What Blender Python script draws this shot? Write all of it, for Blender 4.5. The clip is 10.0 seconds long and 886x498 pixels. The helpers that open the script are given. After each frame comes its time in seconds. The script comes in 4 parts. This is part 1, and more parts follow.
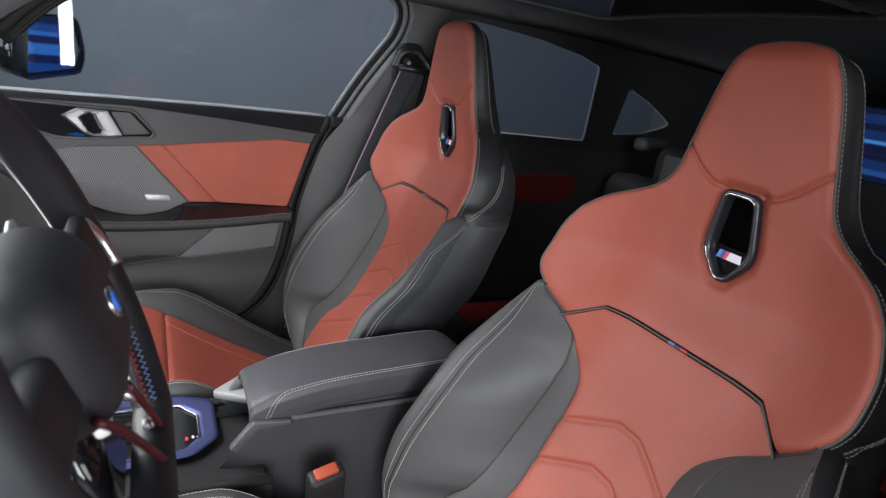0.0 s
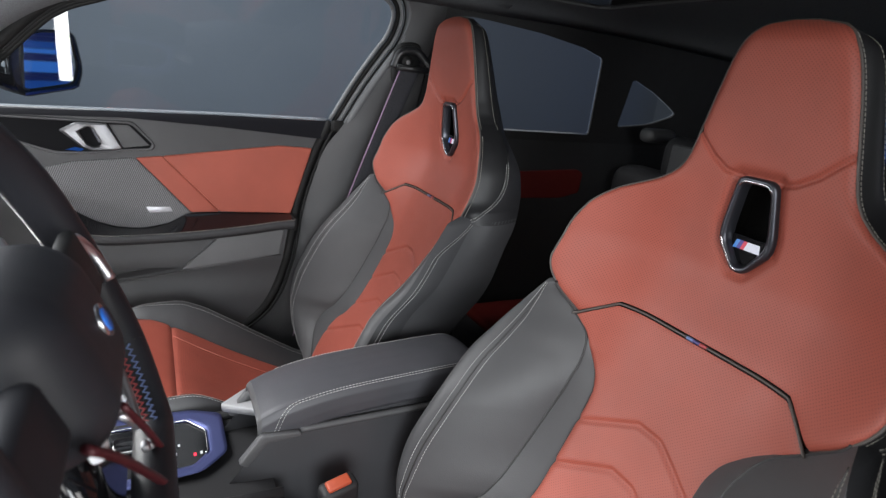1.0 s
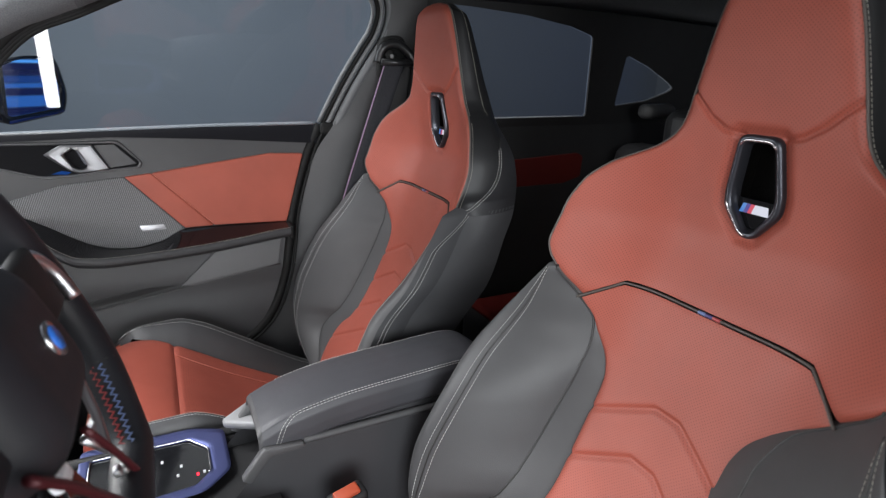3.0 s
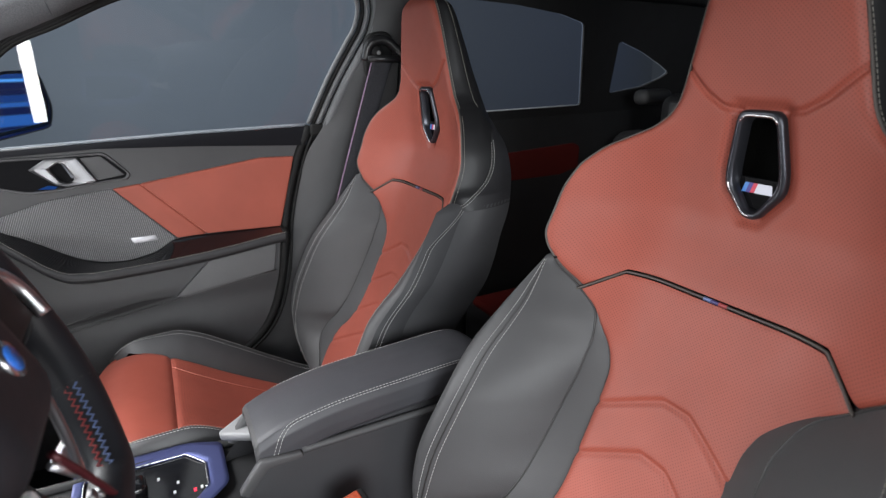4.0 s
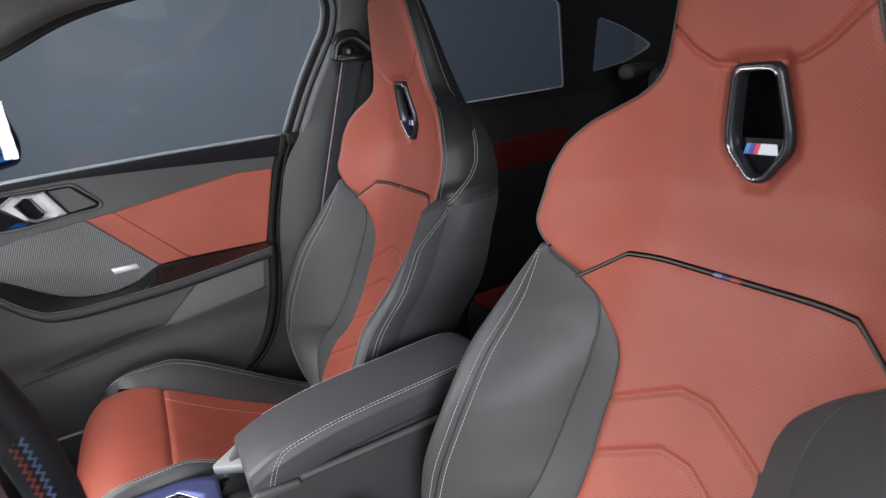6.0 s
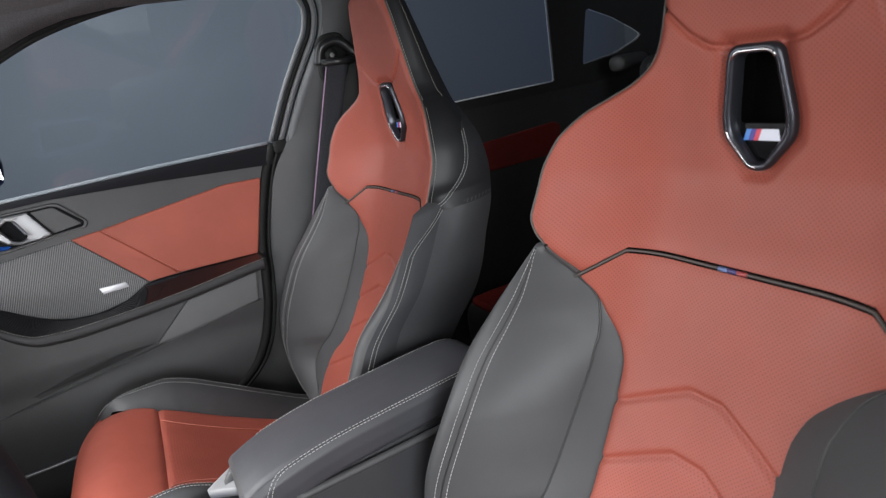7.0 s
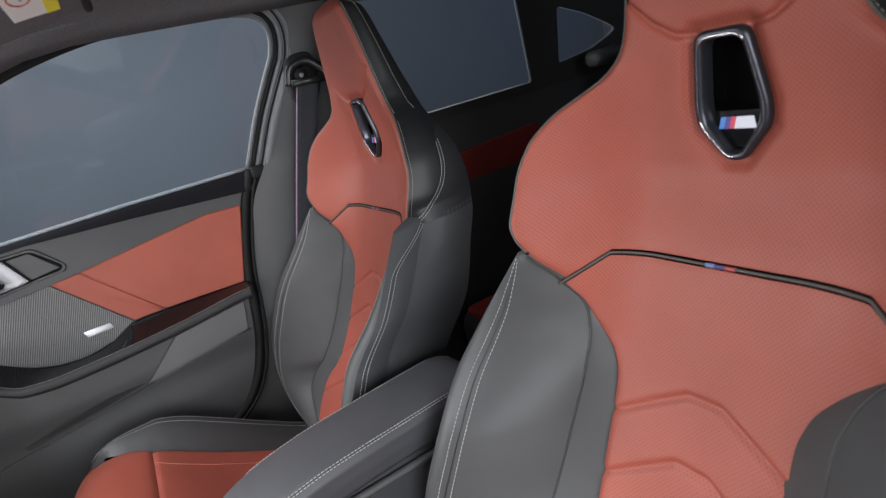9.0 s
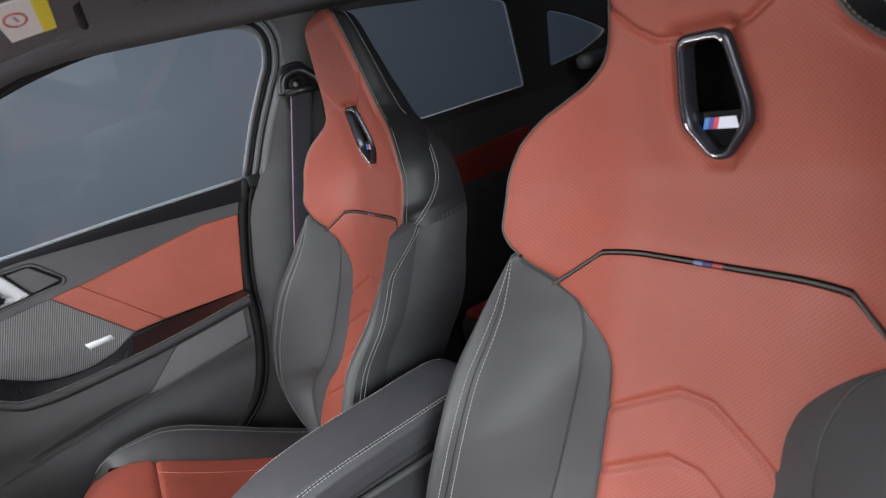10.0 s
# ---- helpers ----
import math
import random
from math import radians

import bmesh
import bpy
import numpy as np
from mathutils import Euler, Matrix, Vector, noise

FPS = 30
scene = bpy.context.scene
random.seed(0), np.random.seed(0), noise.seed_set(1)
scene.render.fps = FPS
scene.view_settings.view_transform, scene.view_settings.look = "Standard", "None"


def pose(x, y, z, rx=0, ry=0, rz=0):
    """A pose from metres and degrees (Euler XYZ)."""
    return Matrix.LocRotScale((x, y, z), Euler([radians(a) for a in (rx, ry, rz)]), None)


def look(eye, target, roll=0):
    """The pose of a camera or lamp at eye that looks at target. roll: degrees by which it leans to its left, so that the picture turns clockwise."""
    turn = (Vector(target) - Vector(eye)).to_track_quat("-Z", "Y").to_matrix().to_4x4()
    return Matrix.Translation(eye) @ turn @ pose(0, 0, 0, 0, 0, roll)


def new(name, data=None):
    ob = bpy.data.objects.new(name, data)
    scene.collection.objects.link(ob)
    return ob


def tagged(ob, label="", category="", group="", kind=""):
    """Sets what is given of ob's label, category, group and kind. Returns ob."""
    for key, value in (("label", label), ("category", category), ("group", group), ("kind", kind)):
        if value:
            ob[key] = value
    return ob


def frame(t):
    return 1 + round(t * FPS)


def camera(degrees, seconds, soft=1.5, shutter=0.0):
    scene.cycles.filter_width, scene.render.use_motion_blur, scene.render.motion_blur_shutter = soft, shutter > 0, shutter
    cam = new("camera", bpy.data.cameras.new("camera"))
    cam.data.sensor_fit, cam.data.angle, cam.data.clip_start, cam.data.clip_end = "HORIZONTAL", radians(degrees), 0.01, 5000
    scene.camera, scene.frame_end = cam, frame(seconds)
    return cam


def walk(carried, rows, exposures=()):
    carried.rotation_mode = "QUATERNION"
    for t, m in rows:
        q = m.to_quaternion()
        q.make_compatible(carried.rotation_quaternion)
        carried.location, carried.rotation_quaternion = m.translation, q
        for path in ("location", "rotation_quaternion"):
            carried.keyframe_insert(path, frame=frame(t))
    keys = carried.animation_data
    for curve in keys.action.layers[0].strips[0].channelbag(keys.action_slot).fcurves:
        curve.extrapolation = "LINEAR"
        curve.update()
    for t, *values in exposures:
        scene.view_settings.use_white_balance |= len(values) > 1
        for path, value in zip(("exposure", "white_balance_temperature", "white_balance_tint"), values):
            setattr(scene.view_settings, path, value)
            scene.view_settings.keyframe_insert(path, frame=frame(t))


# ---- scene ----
cam = camera(76.12, 10.0, soft=1.2)
cam.data.dof.use_dof, cam.data.dof.focus_distance, cam.data.dof.aperture_fstop = True, 0.88, 6.0
PATH = [
    (0, (-0.7832, 0.4120, 1.1923), (0.4648, -0.2797, 0.7297), 8.95),
    (0.5, (-0.7710, 0.4050, 1.1854), (0.4836, -0.2759, 0.7246), 7.73),
    (1, (-0.7646, 0.3990, 1.1865), (0.4931, -0.2742, 0.7229), 6.42),
    (1.5, (-0.7622, 0.3900, 1.1826), (0.5005, -0.2735, 0.7186), 5.11),
    (2, (-0.7588, 0.3813, 1.1761), (0.5084, -0.2751, 0.7141), 3.96),
    (2.5, (-0.7554, 0.3716, 1.1711), (0.5144, -0.2789, 0.7080), 2.73),
    (4, (-0.7339, 0.3363, 1.1539), (0.5414, -0.3002, 0.6866), -1.53),
    (4.5, (-0.7257, 0.3259, 1.1500), (0.5510, -0.3073, 0.6819), -2.82),
    (5, (-0.7157, 0.3159, 1.1451), (0.5613, -0.3163, 0.6764), -4.26),
    (5.5, (-0.7074, 0.3058, 1.1392), (0.5700, -0.3259, 0.6708), -5.76),
    (7, (-0.6773, 0.2745, 1.1297), (0.5994, -0.3601, 0.6636), -9.89),
    (7.5, (-0.6688, 0.2621, 1.1258), (0.6088, -0.3718, 0.6610), -11.16),
    (8, (-0.6652, 0.2540, 1.1243), (0.6108, -0.3820, 0.6581), -12.51),
    (8.5, (-0.6656, 0.2433, 1.1259), (0.6147, -0.3927, 0.6718), -13.47),
    (9, (-0.6663, 0.2390, 1.1267), (0.6126, -0.4041, 0.6785), -14.66),
    (9.5, (-0.6670, 0.2369, 1.1278), (0.6121, -0.4075, 0.6822), -15.35),
    (10, (-0.6785, 0.2393, 1.1288), (0.6005, -0.4099, 0.6896), -15.97),
]
walk(cam, [(t, look(eye, target, roll)) for t, eye, target, roll in PATH])

# ---- world, lamps ----
world = bpy.data.worlds.new("studio_world")
scene.world = world
world.use_nodes = True
world.node_tree.nodes["Background"].inputs[0].default_value = (0.5, 0.56, 0.64, 1)
world.node_tree.nodes["Background"].inputs[1].default_value = 0.55


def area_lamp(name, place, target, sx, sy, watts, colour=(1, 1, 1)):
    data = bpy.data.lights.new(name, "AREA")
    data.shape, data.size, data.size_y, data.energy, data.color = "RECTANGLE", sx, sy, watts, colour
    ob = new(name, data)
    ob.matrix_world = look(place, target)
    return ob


area_lamp("softbox_lamp_left", (-2.4, 3.0, 1.75), (0.2, 0.0, 0.95), 2.0, 1.4, 58, (1.0, 0.98, 0.97))
area_lamp("softbox_lamp_side", (-3.1, 0.8, 1.35), (0.2, 0.0, 0.8), 1.4, 1.5, 112, (0.93, 0.97, 1.0))
area_lamp("softbox_lamp_front", (2.0, 3.0, 2.1), (0.0, -0.1, 0.85), 2.2, 2.0, 128, (0.95, 0.98, 1.0))
# Three unseen fill lamps, added to brighten the cushions, rear cabin and outer wall.
area_lamp("fill_lamp_overhead", (0.5, 2.3, 4.05), (0.2, 0.3, 0.6), 3.0, 2.0, 400, (0.97, 0.98, 1.0))
area_lamp("fill_lamp_rear", (-3.0, -1.6, 1.45), (0.3, -0.6, 1.1), 2.0, 1.6, 70, (1.0, 0.98, 0.97))
area_lamp("fill_lamp_wall", (2.6, -0.2, 3.9), (3.4, -0.4, 0), 2.5, 5.0, 17, (0.85, 0.92, 1.0))


# ---- materials ----
def mat(name, colour, rough=0.5, metal=0.0, spec=0.5):
    m = bpy.data.materials.new(name)
    m.use_nodes = True
    b = m.node_tree.nodes["Principled BSDF"]
    b.inputs["Base Color"].default_value = (*colour, 1)
    b.inputs["Roughness"].default_value = rough
    b.inputs["Metallic"].default_value = metal
    b.inputs["Specular IOR Level"].default_value = spec
    return m


class Nodes:
    def __init__(self, m):
        self.t = m.node_tree
        self.b = self.t.nodes["Principled BSDF"]
        self.co = self.t.nodes.new("ShaderNodeTexCoord").outputs["Object"]

    def n(self, kind, **ins):
        node = self.t.nodes.new(kind)
        for key, value in ins.items():
            self.put(node.inputs[key.replace("_", " ")], value)
        return node

    def put(self, socket, value):
        if isinstance(value, bpy.types.NodeSocket):
            self.t.links.new(value, socket)
        else:
            socket.default_value = value

    def math(self, op, a, b=0.0, c=0.0):
        node = self.t.nodes.new("ShaderNodeMath")
        node.operation = op
        for s, v in zip(node.inputs, (a, b, c)):
            self.put(s, v)
        return node.outputs[0]

    def noise(self, scale, detail=3.0, rough=0.55):
        node = self.n("ShaderNodeTexNoise", Vector=self.co, Scale=scale, Detail=detail, Roughness=rough)
        return node.outputs["Fac"]

    def ramp(self, fac, lo, hi, a=0.3, b=0.7):
        node = self.t.nodes.new("ShaderNodeValToRGB")
        node.color_ramp.elements[0].position, node.color_ramp.elements[1].position = a, b
        node.color_ramp.elements[0].color, node.color_ramp.elements[1].color = (*lo, 1), (*hi, 1)
        self.put(node.inputs[0], fac)
        return node.outputs[0]

    def bump(self, height, distance=0.001, strength=0.4, below=None):
        node = self.n("ShaderNodeBump", Height=height, Distance=distance, Strength=strength)
        if below is not None:
            self.put(node.inputs["Normal"], below)
        return node.outputs["Normal"]

    def base(self, colour):
        self.put(self.b.inputs["Base Color"], colour)

    def normal(self, value):
        self.put(self.b.inputs["Normal"], value)

    def rough(self, value):
        self.put(self.b.inputs["Roughness"], value)


def shade(c, k):
    return tuple(v * k for v in c)


def leather(name, colour, rough=0.5, holes=False, spec=0.35):
    m = mat(name, colour, rough, spec=spec)
    n = Nodes(m)
    grain = n.n("ShaderNodeTexVoronoi", Vector=n.co, Scale=700.0).outputs["Distance"]
    big = n.noise(9.0, 4.0)
    colour_socket = n.ramp(big, shade(colour, 0.9), shade(colour, 1.08))
    height = n.math("ADD", n.math("MULTIPLY", grain, 0.5), n.math("MULTIPLY", n.noise(160.0), 0.5))
    normal = n.bump(height, 0.0006, 0.22)
    if holes:
        # staggered rows of punched holes
        sep = n.n("ShaderNodeSeparateXYZ", Vector=n.co)
        pitch = 0.0045
        row = n.math("DIVIDE", sep.outputs["Z"], pitch * 0.5)
        line = n.math("FLOOR", row)
        shift = n.math("MULTIPLY", n.math("MODULO", n.math("ADD", line, 4000.0), 2.0), 0.5)
        u = n.math("SUBTRACT", n.math("FRACT", n.math("ADD", n.math("DIVIDE", n.math("ADD", sep.outputs["X"], 5.2), pitch), shift)), 0.5)
        v = n.math("MULTIPLY", n.math("SUBTRACT", n.math("FRACT", row), 0.5), 0.5)
        d = n.math("SQRT", n.math("ADD", n.math("MULTIPLY", u, u), n.math("MULTIPLY", v, v)))
        hole = n.math("SMOOTH_MIN", n.math("MAXIMUM", n.math("DIVIDE", n.math("SUBTRACT", 0.165, d), 0.05), 0.0), 1.0, 0.1)
        mix = n.n("ShaderNodeMix")
        mix.data_type = "RGBA"
        n.put(mix.inputs["Factor"], n.math("MULTIPLY", hole, 0.52))
        n.put(mix.inputs["A"], colour_socket)
        mix.inputs["B"].default_value = (*shade(colour, 0.25), 1)
        colour_socket = mix.outputs["Result"]
        normal = n.bump(n.math("SUBTRACT", 1.0, hole), 0.0005, 0.15, normal)
    n.base(colour_socket)
    n.normal(normal)
    n.rough(n.math("MULTIPLY_ADD", n.noise(30.0), 0.16, rough - 0.08))
    return m


def plastic(name, colour, rough=0.55, grain=900.0, depth=0.0004):
    m = mat(name, colour, rough, spec=0.4)
    n = Nodes(m)
    n.base(n.ramp(n.noise(6.0, 4.0), shade(colour, 0.88), shade(colour, 1.1)))
    n.normal(n.bump(n.noise(grain, 2.0), depth, 0.35))
    n.rough(n.math("MULTIPLY_ADD", n.noise(22.0), 0.14, rough - 0.07))
    return m


def fabric(name, colour, scale=1500.0):
    m = mat(name, colour, 0.95, spec=0.1)
    n = Nodes(m)
    n.base(n.ramp(n.noise(scale * 0.3, 3.0), shade(colour, 0.75), shade(colour, 1.25)))
    n.normal(n.bump(n.noise(scale, 2.0), 0.0008, 0.5))
    return m


def ribbed(name, colour):
    # fine upright ribs with shallow gaps
    m = mat(name, colour, 0.45, spec=0.5)
    n = Nodes(m)
    sep = n.n("ShaderNodeSeparateXYZ", Vector=n.co)
    lean = n.math("MULTIPLY_ADD", sep.outputs["Z"], 0.45, sep.outputs["Y"])
    wave = n.math("SINE", n.math("MULTIPLY", lean, 2 * math.pi / 0.0042))
    n.base(n.ramp(n.math("MULTIPLY_ADD", wave, 0.5, 0.5), shade(colour, 0.3), shade(colour, 1.15), 0.15, 0.6))
    n.normal(n.bump(wave, 0.0008, 0.6))
    return m


def glass(name, tint, gloss=1.0, ior=1.5):
    m = bpy.data.materials.new(name)
    m.use_nodes = True
    t = m.node_tree
    t.nodes.clear()
    out = t.nodes.new("ShaderNodeOutputMaterial")
    mix = t.nodes.new("ShaderNodeMixShader")
    clear = t.nodes.new("ShaderNodeBsdfTransparent")
    shiny = t.nodes.new("ShaderNodeBsdfGlossy")
    fres = t.nodes.new("ShaderNodeFresnel")
    clear.inputs[0].default_value = (*tint, 1)
    shiny.inputs["Roughness"].default_value = 0.02
    shiny.inputs["Color"].default_value = (gloss, gloss, gloss, 1)
    fres.inputs[0].default_value = ior
    t.links.new(fres.outputs[0], mix.inputs[0])
    t.links.new(clear.outputs[0], mix.inputs[1])
    t.links.new(shiny.outputs[0], mix.inputs[2])
    t.links.new(mix.outputs[0], out.inputs[0])
    return m


def glow(name, colour, strength):
    m = mat(name, (0, 0, 0), 0.5)
    b = m.node_tree.nodes["Principled BSDF"]
    b.inputs["Emission Color"].default_value = (*colour, 1)
    b.inputs["Emission Strength"].default_value = strength
    return m


RED = (0.29, 0.0675, 0.0455)
red_leather = leather("red_leather", RED, 0.5, False, 0.35)
red_holes = leather("red_perforated_leather", RED, 0.52, True, 0.38)
grey_leather = leather("grey_leather", (0.05, 0.05, 0.052), 0.48)
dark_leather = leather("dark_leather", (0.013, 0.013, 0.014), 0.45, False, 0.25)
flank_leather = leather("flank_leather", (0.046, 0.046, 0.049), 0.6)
# Flank leather darkened: the shoulder's shade is in this colour.
shoulder_shaded = leather("shoulder_shaded", (0.02, 0.02, 0.022), 0.5, False, 0.3)
# The red leather again, with the rear cabin's shade in its colour.
shaded_red = leather("shaded_red_leather", (0.1, 0.011, 0.009), 0.6, False, 0.15)
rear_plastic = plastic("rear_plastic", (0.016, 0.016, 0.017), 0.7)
inset_leather = leather("inset_leather", (0.052, 0.052, 0.054), 0.5)
piping_black = mat("piping_black", (0.02, 0.02, 0.02), 0.5)
piping_grey = leather("piping_grey", (0.075, 0.066, 0.06), 0.55)
thread_red = mat("thread_red", (0.55, 0.2, 0.15), 0.8)
thread_grey = mat("thread_grey", (0.4, 0.4, 0.39), 0.8)
thread_dark = mat("thread_dark", (0.26, 0.25, 0.22), 0.8)
black_gloss = mat("black_gloss", (0.006, 0.006, 0.007), 0.08)
black_matt = plastic("black_matt", (0.012, 0.012, 0.013), 0.6)
door_plastic = plastic("door_plastic", (0.04, 0.04, 0.042), 0.55)
door_leather = leather("door_leather", (0.024, 0.024, 0.026), 0.55)
pillar_plastic = plastic("pillar_plastic", (0.055, 0.055, 0.057), 0.65, 700.0, 0.0006)
headliner_cloth = fabric("headliner_cloth", (0.14, 0.145, 0.153))
carpet = fabric("carpet", (0.012, 0.012, 0.013), 600.0)
rubber = mat("rubber", (0.006, 0.006, 0.006), 0.7, spec=0.25)
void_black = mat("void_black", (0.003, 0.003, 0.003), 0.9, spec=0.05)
chrome = mat("satin_chrome", (0.6, 0.6, 0.62), 0.25, 1.0)
handle_silver = mat("handle_silver", (0.2, 0.2, 0.208), 0.46, 0.9)
silver = mat("satin_silver", (0.34, 0.34, 0.355), 0.46, 1.0)
deep_blue = mat("deep_blue", (0.004, 0.035, 0.16), 0.8, spec=0.1)
belt_bright = mat("belt_bright", (0.55, 0.56, 0.58), 0.3, 0.5)
frame_grey = plastic("frame_grey", (0.11, 0.115, 0.12), 0.45)
seal_mid = mat("seal_mid", (0.13, 0.135, 0.14), 0.45)
seal_grey = mat("seal_grey", (0.27, 0.28, 0.29), 0.35)
edge_blue = mat("edge_blue", (0.006, 0.02, 0.12), 0.25)
recess_shade = mat("recess_shade", (0.009, 0.009, 0.01), 0.9, spec=0.04)
bezel_grey = plastic("bezel_grey", (0.055, 0.055, 0.058), 0.5)
gunmetal = mat("gunmetal", (0.05, 0.052, 0.062), 0.3, 0.7)
wedge_grey = plastic("wedge_grey", (0.085, 0.085, 0.088), 0.5)
ribs_grey = ribbed("ribs_grey", (0.14, 0.14, 0.145))
blue_paint = mat("blue_paint", (0.01, 0.07, 0.42), 0.15)
mirror_silver = mat("mirror_silver", (0.85, 0.87, 0.9), 0.01, 1.0)
window_glass = glass("window_glass", (0.575, 0.618, 0.655), 1.0, 1.5)
tinted_glass = glass("tinted_glass", (0.29, 0.3, 0.32), 0.03)
stripe_blue = mat("stripe_blue", (0.03, 0.16, 0.62), 0.35)
tag_blue = mat("tag_blue", (0.12, 0.17, 0.33), 0.5)
tag_violet = mat("tag_violet", (0.05, 0.045, 0.14), 0.5)
tag_red = mat("tag_red", (0.3, 0.05, 0.05), 0.5)
badge_white = mat("badge_white", (0.75, 0.75, 0.78), 0.3, 0.6)
lit_white = glow("lit_white", (0.85, 0.87, 1.0), 0.75)
lit_blue = glow("lit_blue", (0.1, 0.3, 0.8), 0.7)
lit_violet = glow("lit_violet", (0.1, 0.08, 0.42), 0.6)
lit_red = glow("lit_red", (0.8, 0.07, 0.13), 0.7)
wall_paint = mat("studio_wall_paint", (0.235, 0.262, 0.288), 0.92)
Nodes(wall_paint).base(Nodes(wall_paint).ramp(Nodes(wall_paint).noise(0.35, 2.0), (0.22, 0.246, 0.272), (0.25, 0.28, 0.308)))
ceiling_paint = plastic("studio_ceiling_paint", (0.3, 0.31, 0.33), 0.8, 40.0)
floor_paint = plastic("studio_floor_paint", (0.2, 0.205, 0.21), 0.4, 40.0)
# Glow colours of the made-up bands behind the car.
band_blue = glow("band_blue", (0.02, 0.13, 0.6), 0.55)
band_bright = glow("band_bright", (0.1, 0.4, 1.0), 1.6)
band_sky = glow("band_sky", (0.05, 0.24, 0.85), 0.8)
band_dark = glow("band_dark", (0.01, 0.03, 0.2), 0.5)
tube_glow = glow("tube_glow", (1, 1, 1), 30.0)
buckle_orange = mat("buckle_orange", (0.32, 0.05, 0.018), 0.55)
paper_white = mat("paper_white", (0.85, 0.86, 0.85), 0.7)
paper_yellow = mat("paper_yellow", (0.85, 0.76, 0.05), 0.7)
ink_red = mat("ink_red", (0.5, 0.1, 0.08), 0.7)
ink_grey = mat("ink_grey", (0.35, 0.35, 0.35), 0.7)


# ---- mesh helpers ----
def part(name, bm, material, parent=None, label="", smooth=True):
    """Links a bmesh as one object, under parent."""
    me = bpy.data.meshes.new(name)
    bmesh.ops.recalc_face_normals(bm, faces=bm.faces)
    bm.to_mesh(me)
    bm.free()
    me.materials.append(material)
    for p in me.polygons:
        p.use_smooth = smooth
    ob = new(name, me)
    if parent is not None:
        ob.parent = parent
    if label:
        tagged(ob, label)
    return ob


def crisp(ob, angle=35):
    m = ob.modifiers.new("edges", "EDGE_SPLIT")
    m.split_angle = radians(angle)
    return ob


def thick(ob, metres, offset=-1.0):
    m = ob.modifiers.new("thick", "SOLIDIFY")
    m.thickness, m.offset = metres, offset
    return ob


def thing(name, label, category, group="", kind=""):
    return tagged(new(name), label, category, group, kind)


def knots(pairs):
    """A smooth curve through (position, value) pairs, without overshoot."""
    xs = np.array([p[0] for p in pairs], float)
    ys = np.array([p[1] for p in pairs], float)
    d = np.diff(ys) / np.diff(xs)
    m = np.r_[d[0], [0 if a * b <= 0 else 2 * a * b / (a + b) for a, b in zip(d, d[1:])], d[-1]]

    def at(x):
        x = min(max(x, xs[0]), xs[-1])
        i = min(int(np.searchsorted(xs, x, "right")) - 1, len(xs) - 2)
        h = xs[i + 1] - xs[i]
        t = (x - xs[i]) / h
        return float((2 * t**3 - 3 * t**2 + 1) * ys[i] + (t**3 - 2 * t**2 + t) * h * m[i] + (3 * t**2 - 2 * t**3) * ys[i + 1] + (t**3 - t**2) * h * m[i + 1])

    return at


def sheet(f, us, vs):
    """A grid of f(u, v)."""
    bm = bmesh.new()
    rows = [[bm.verts.new(f(u, v)) for u in us] for v in vs]
    for a, b in zip(rows, rows[1:]):
        for i in range(len(us) - 1):
            bm.faces.new((a[i], a[i + 1], b[i + 1], b[i]))
    bmesh.ops.remove_doubles(bm, verts=bm.verts, dist=1e-5)
    return bm


def span(a, b, n):
    return [a + (b - a) * i / n for i in range(n + 1)]


def smooth_path(points, n=8):
    """A curve through the points, with n steps between two."""
    p = [Vector(q) for q in points]
    p = [2 * p[0] - p[1], *p, 2 * p[-1] - p[-2]]
    out = []
    for a, b, c, d in zip(p, p[1:], p[2:], p[3:]):
        for k in range(n):
            t = k / n
            out.append(0.5 * (2 * b + (c - a) * t + (2 * a - 5 * b + 4 * c - d) * t * t + (3 * b - a - 3 * c + d) * t**3))
    return out + [p[-2]]


def tube(path, radius, sides=8, bm=None, flat=1.0):
    """A round bar along a path, closed at both ends."""
    bm = bm or bmesh.new()
    path = [Vector(p) for p in path]
    rings, side = [], None
    for i, p in enumerate(path):
        way = (path[min(i + 1, len(path) - 1)] - path[max(i - 1, 0)]).normalized()
        side = way.orthogonal().normalized() if side is None else (side - way * side.dot(way)).normalized()
        up = way.cross(side)
        r = radius(i / (len(path) - 1)) if callable(radius) else radius
        rings.append([bm.verts.new(p + (side * math.cos(a) + up * math.sin(a) * flat) * r) for a in (2 * math.pi * k / sides for k in range(sides))])
    for a, b in zip(rings, rings[1:]):
        for k in range(sides):
            bm.faces.new((a[k], a[(k + 1) % sides], b[(k + 1) % sides], b[k]))
    bm.faces.new(rings[0])
    bm.faces.new(rings[-1])
    return bm


def stitches(path, pitch=0.0052, length=0.0036, radius=0.00048):
    """Short threads in a row along a path."""
    bm = bmesh.new()
    path = [Vector(p) for p in path]
    gone, due = 0.0, 0.0
    for a, b in zip(path, path[1:]):
        step = (b - a).length
        while step > 1e-7 and due <= gone + step:
            at = a + (b - a) * ((due - gone) / step)
            way = (b - a).normalized()
            tube([at - way * length / 2, at - way * length / 4 , at + way * length / 4, at + way * length / 2], radius, 4, bm)
            due += pitch
        gone += step
    return bm


def block(size, at=(0, 0, 0), bevel=0.0, segments=3, bm=None):
    """A box with rounded edges."""
    own = bmesh.new()
    bmesh.ops.create_cube(own, size=1)
    bmesh.ops.scale(own, vec=size, verts=own.verts)
    if bevel:
        bmesh.ops.bevel(own, geom=own.edges[:], offset=bevel, segments=segments, profile=0.5, affect="EDGES")
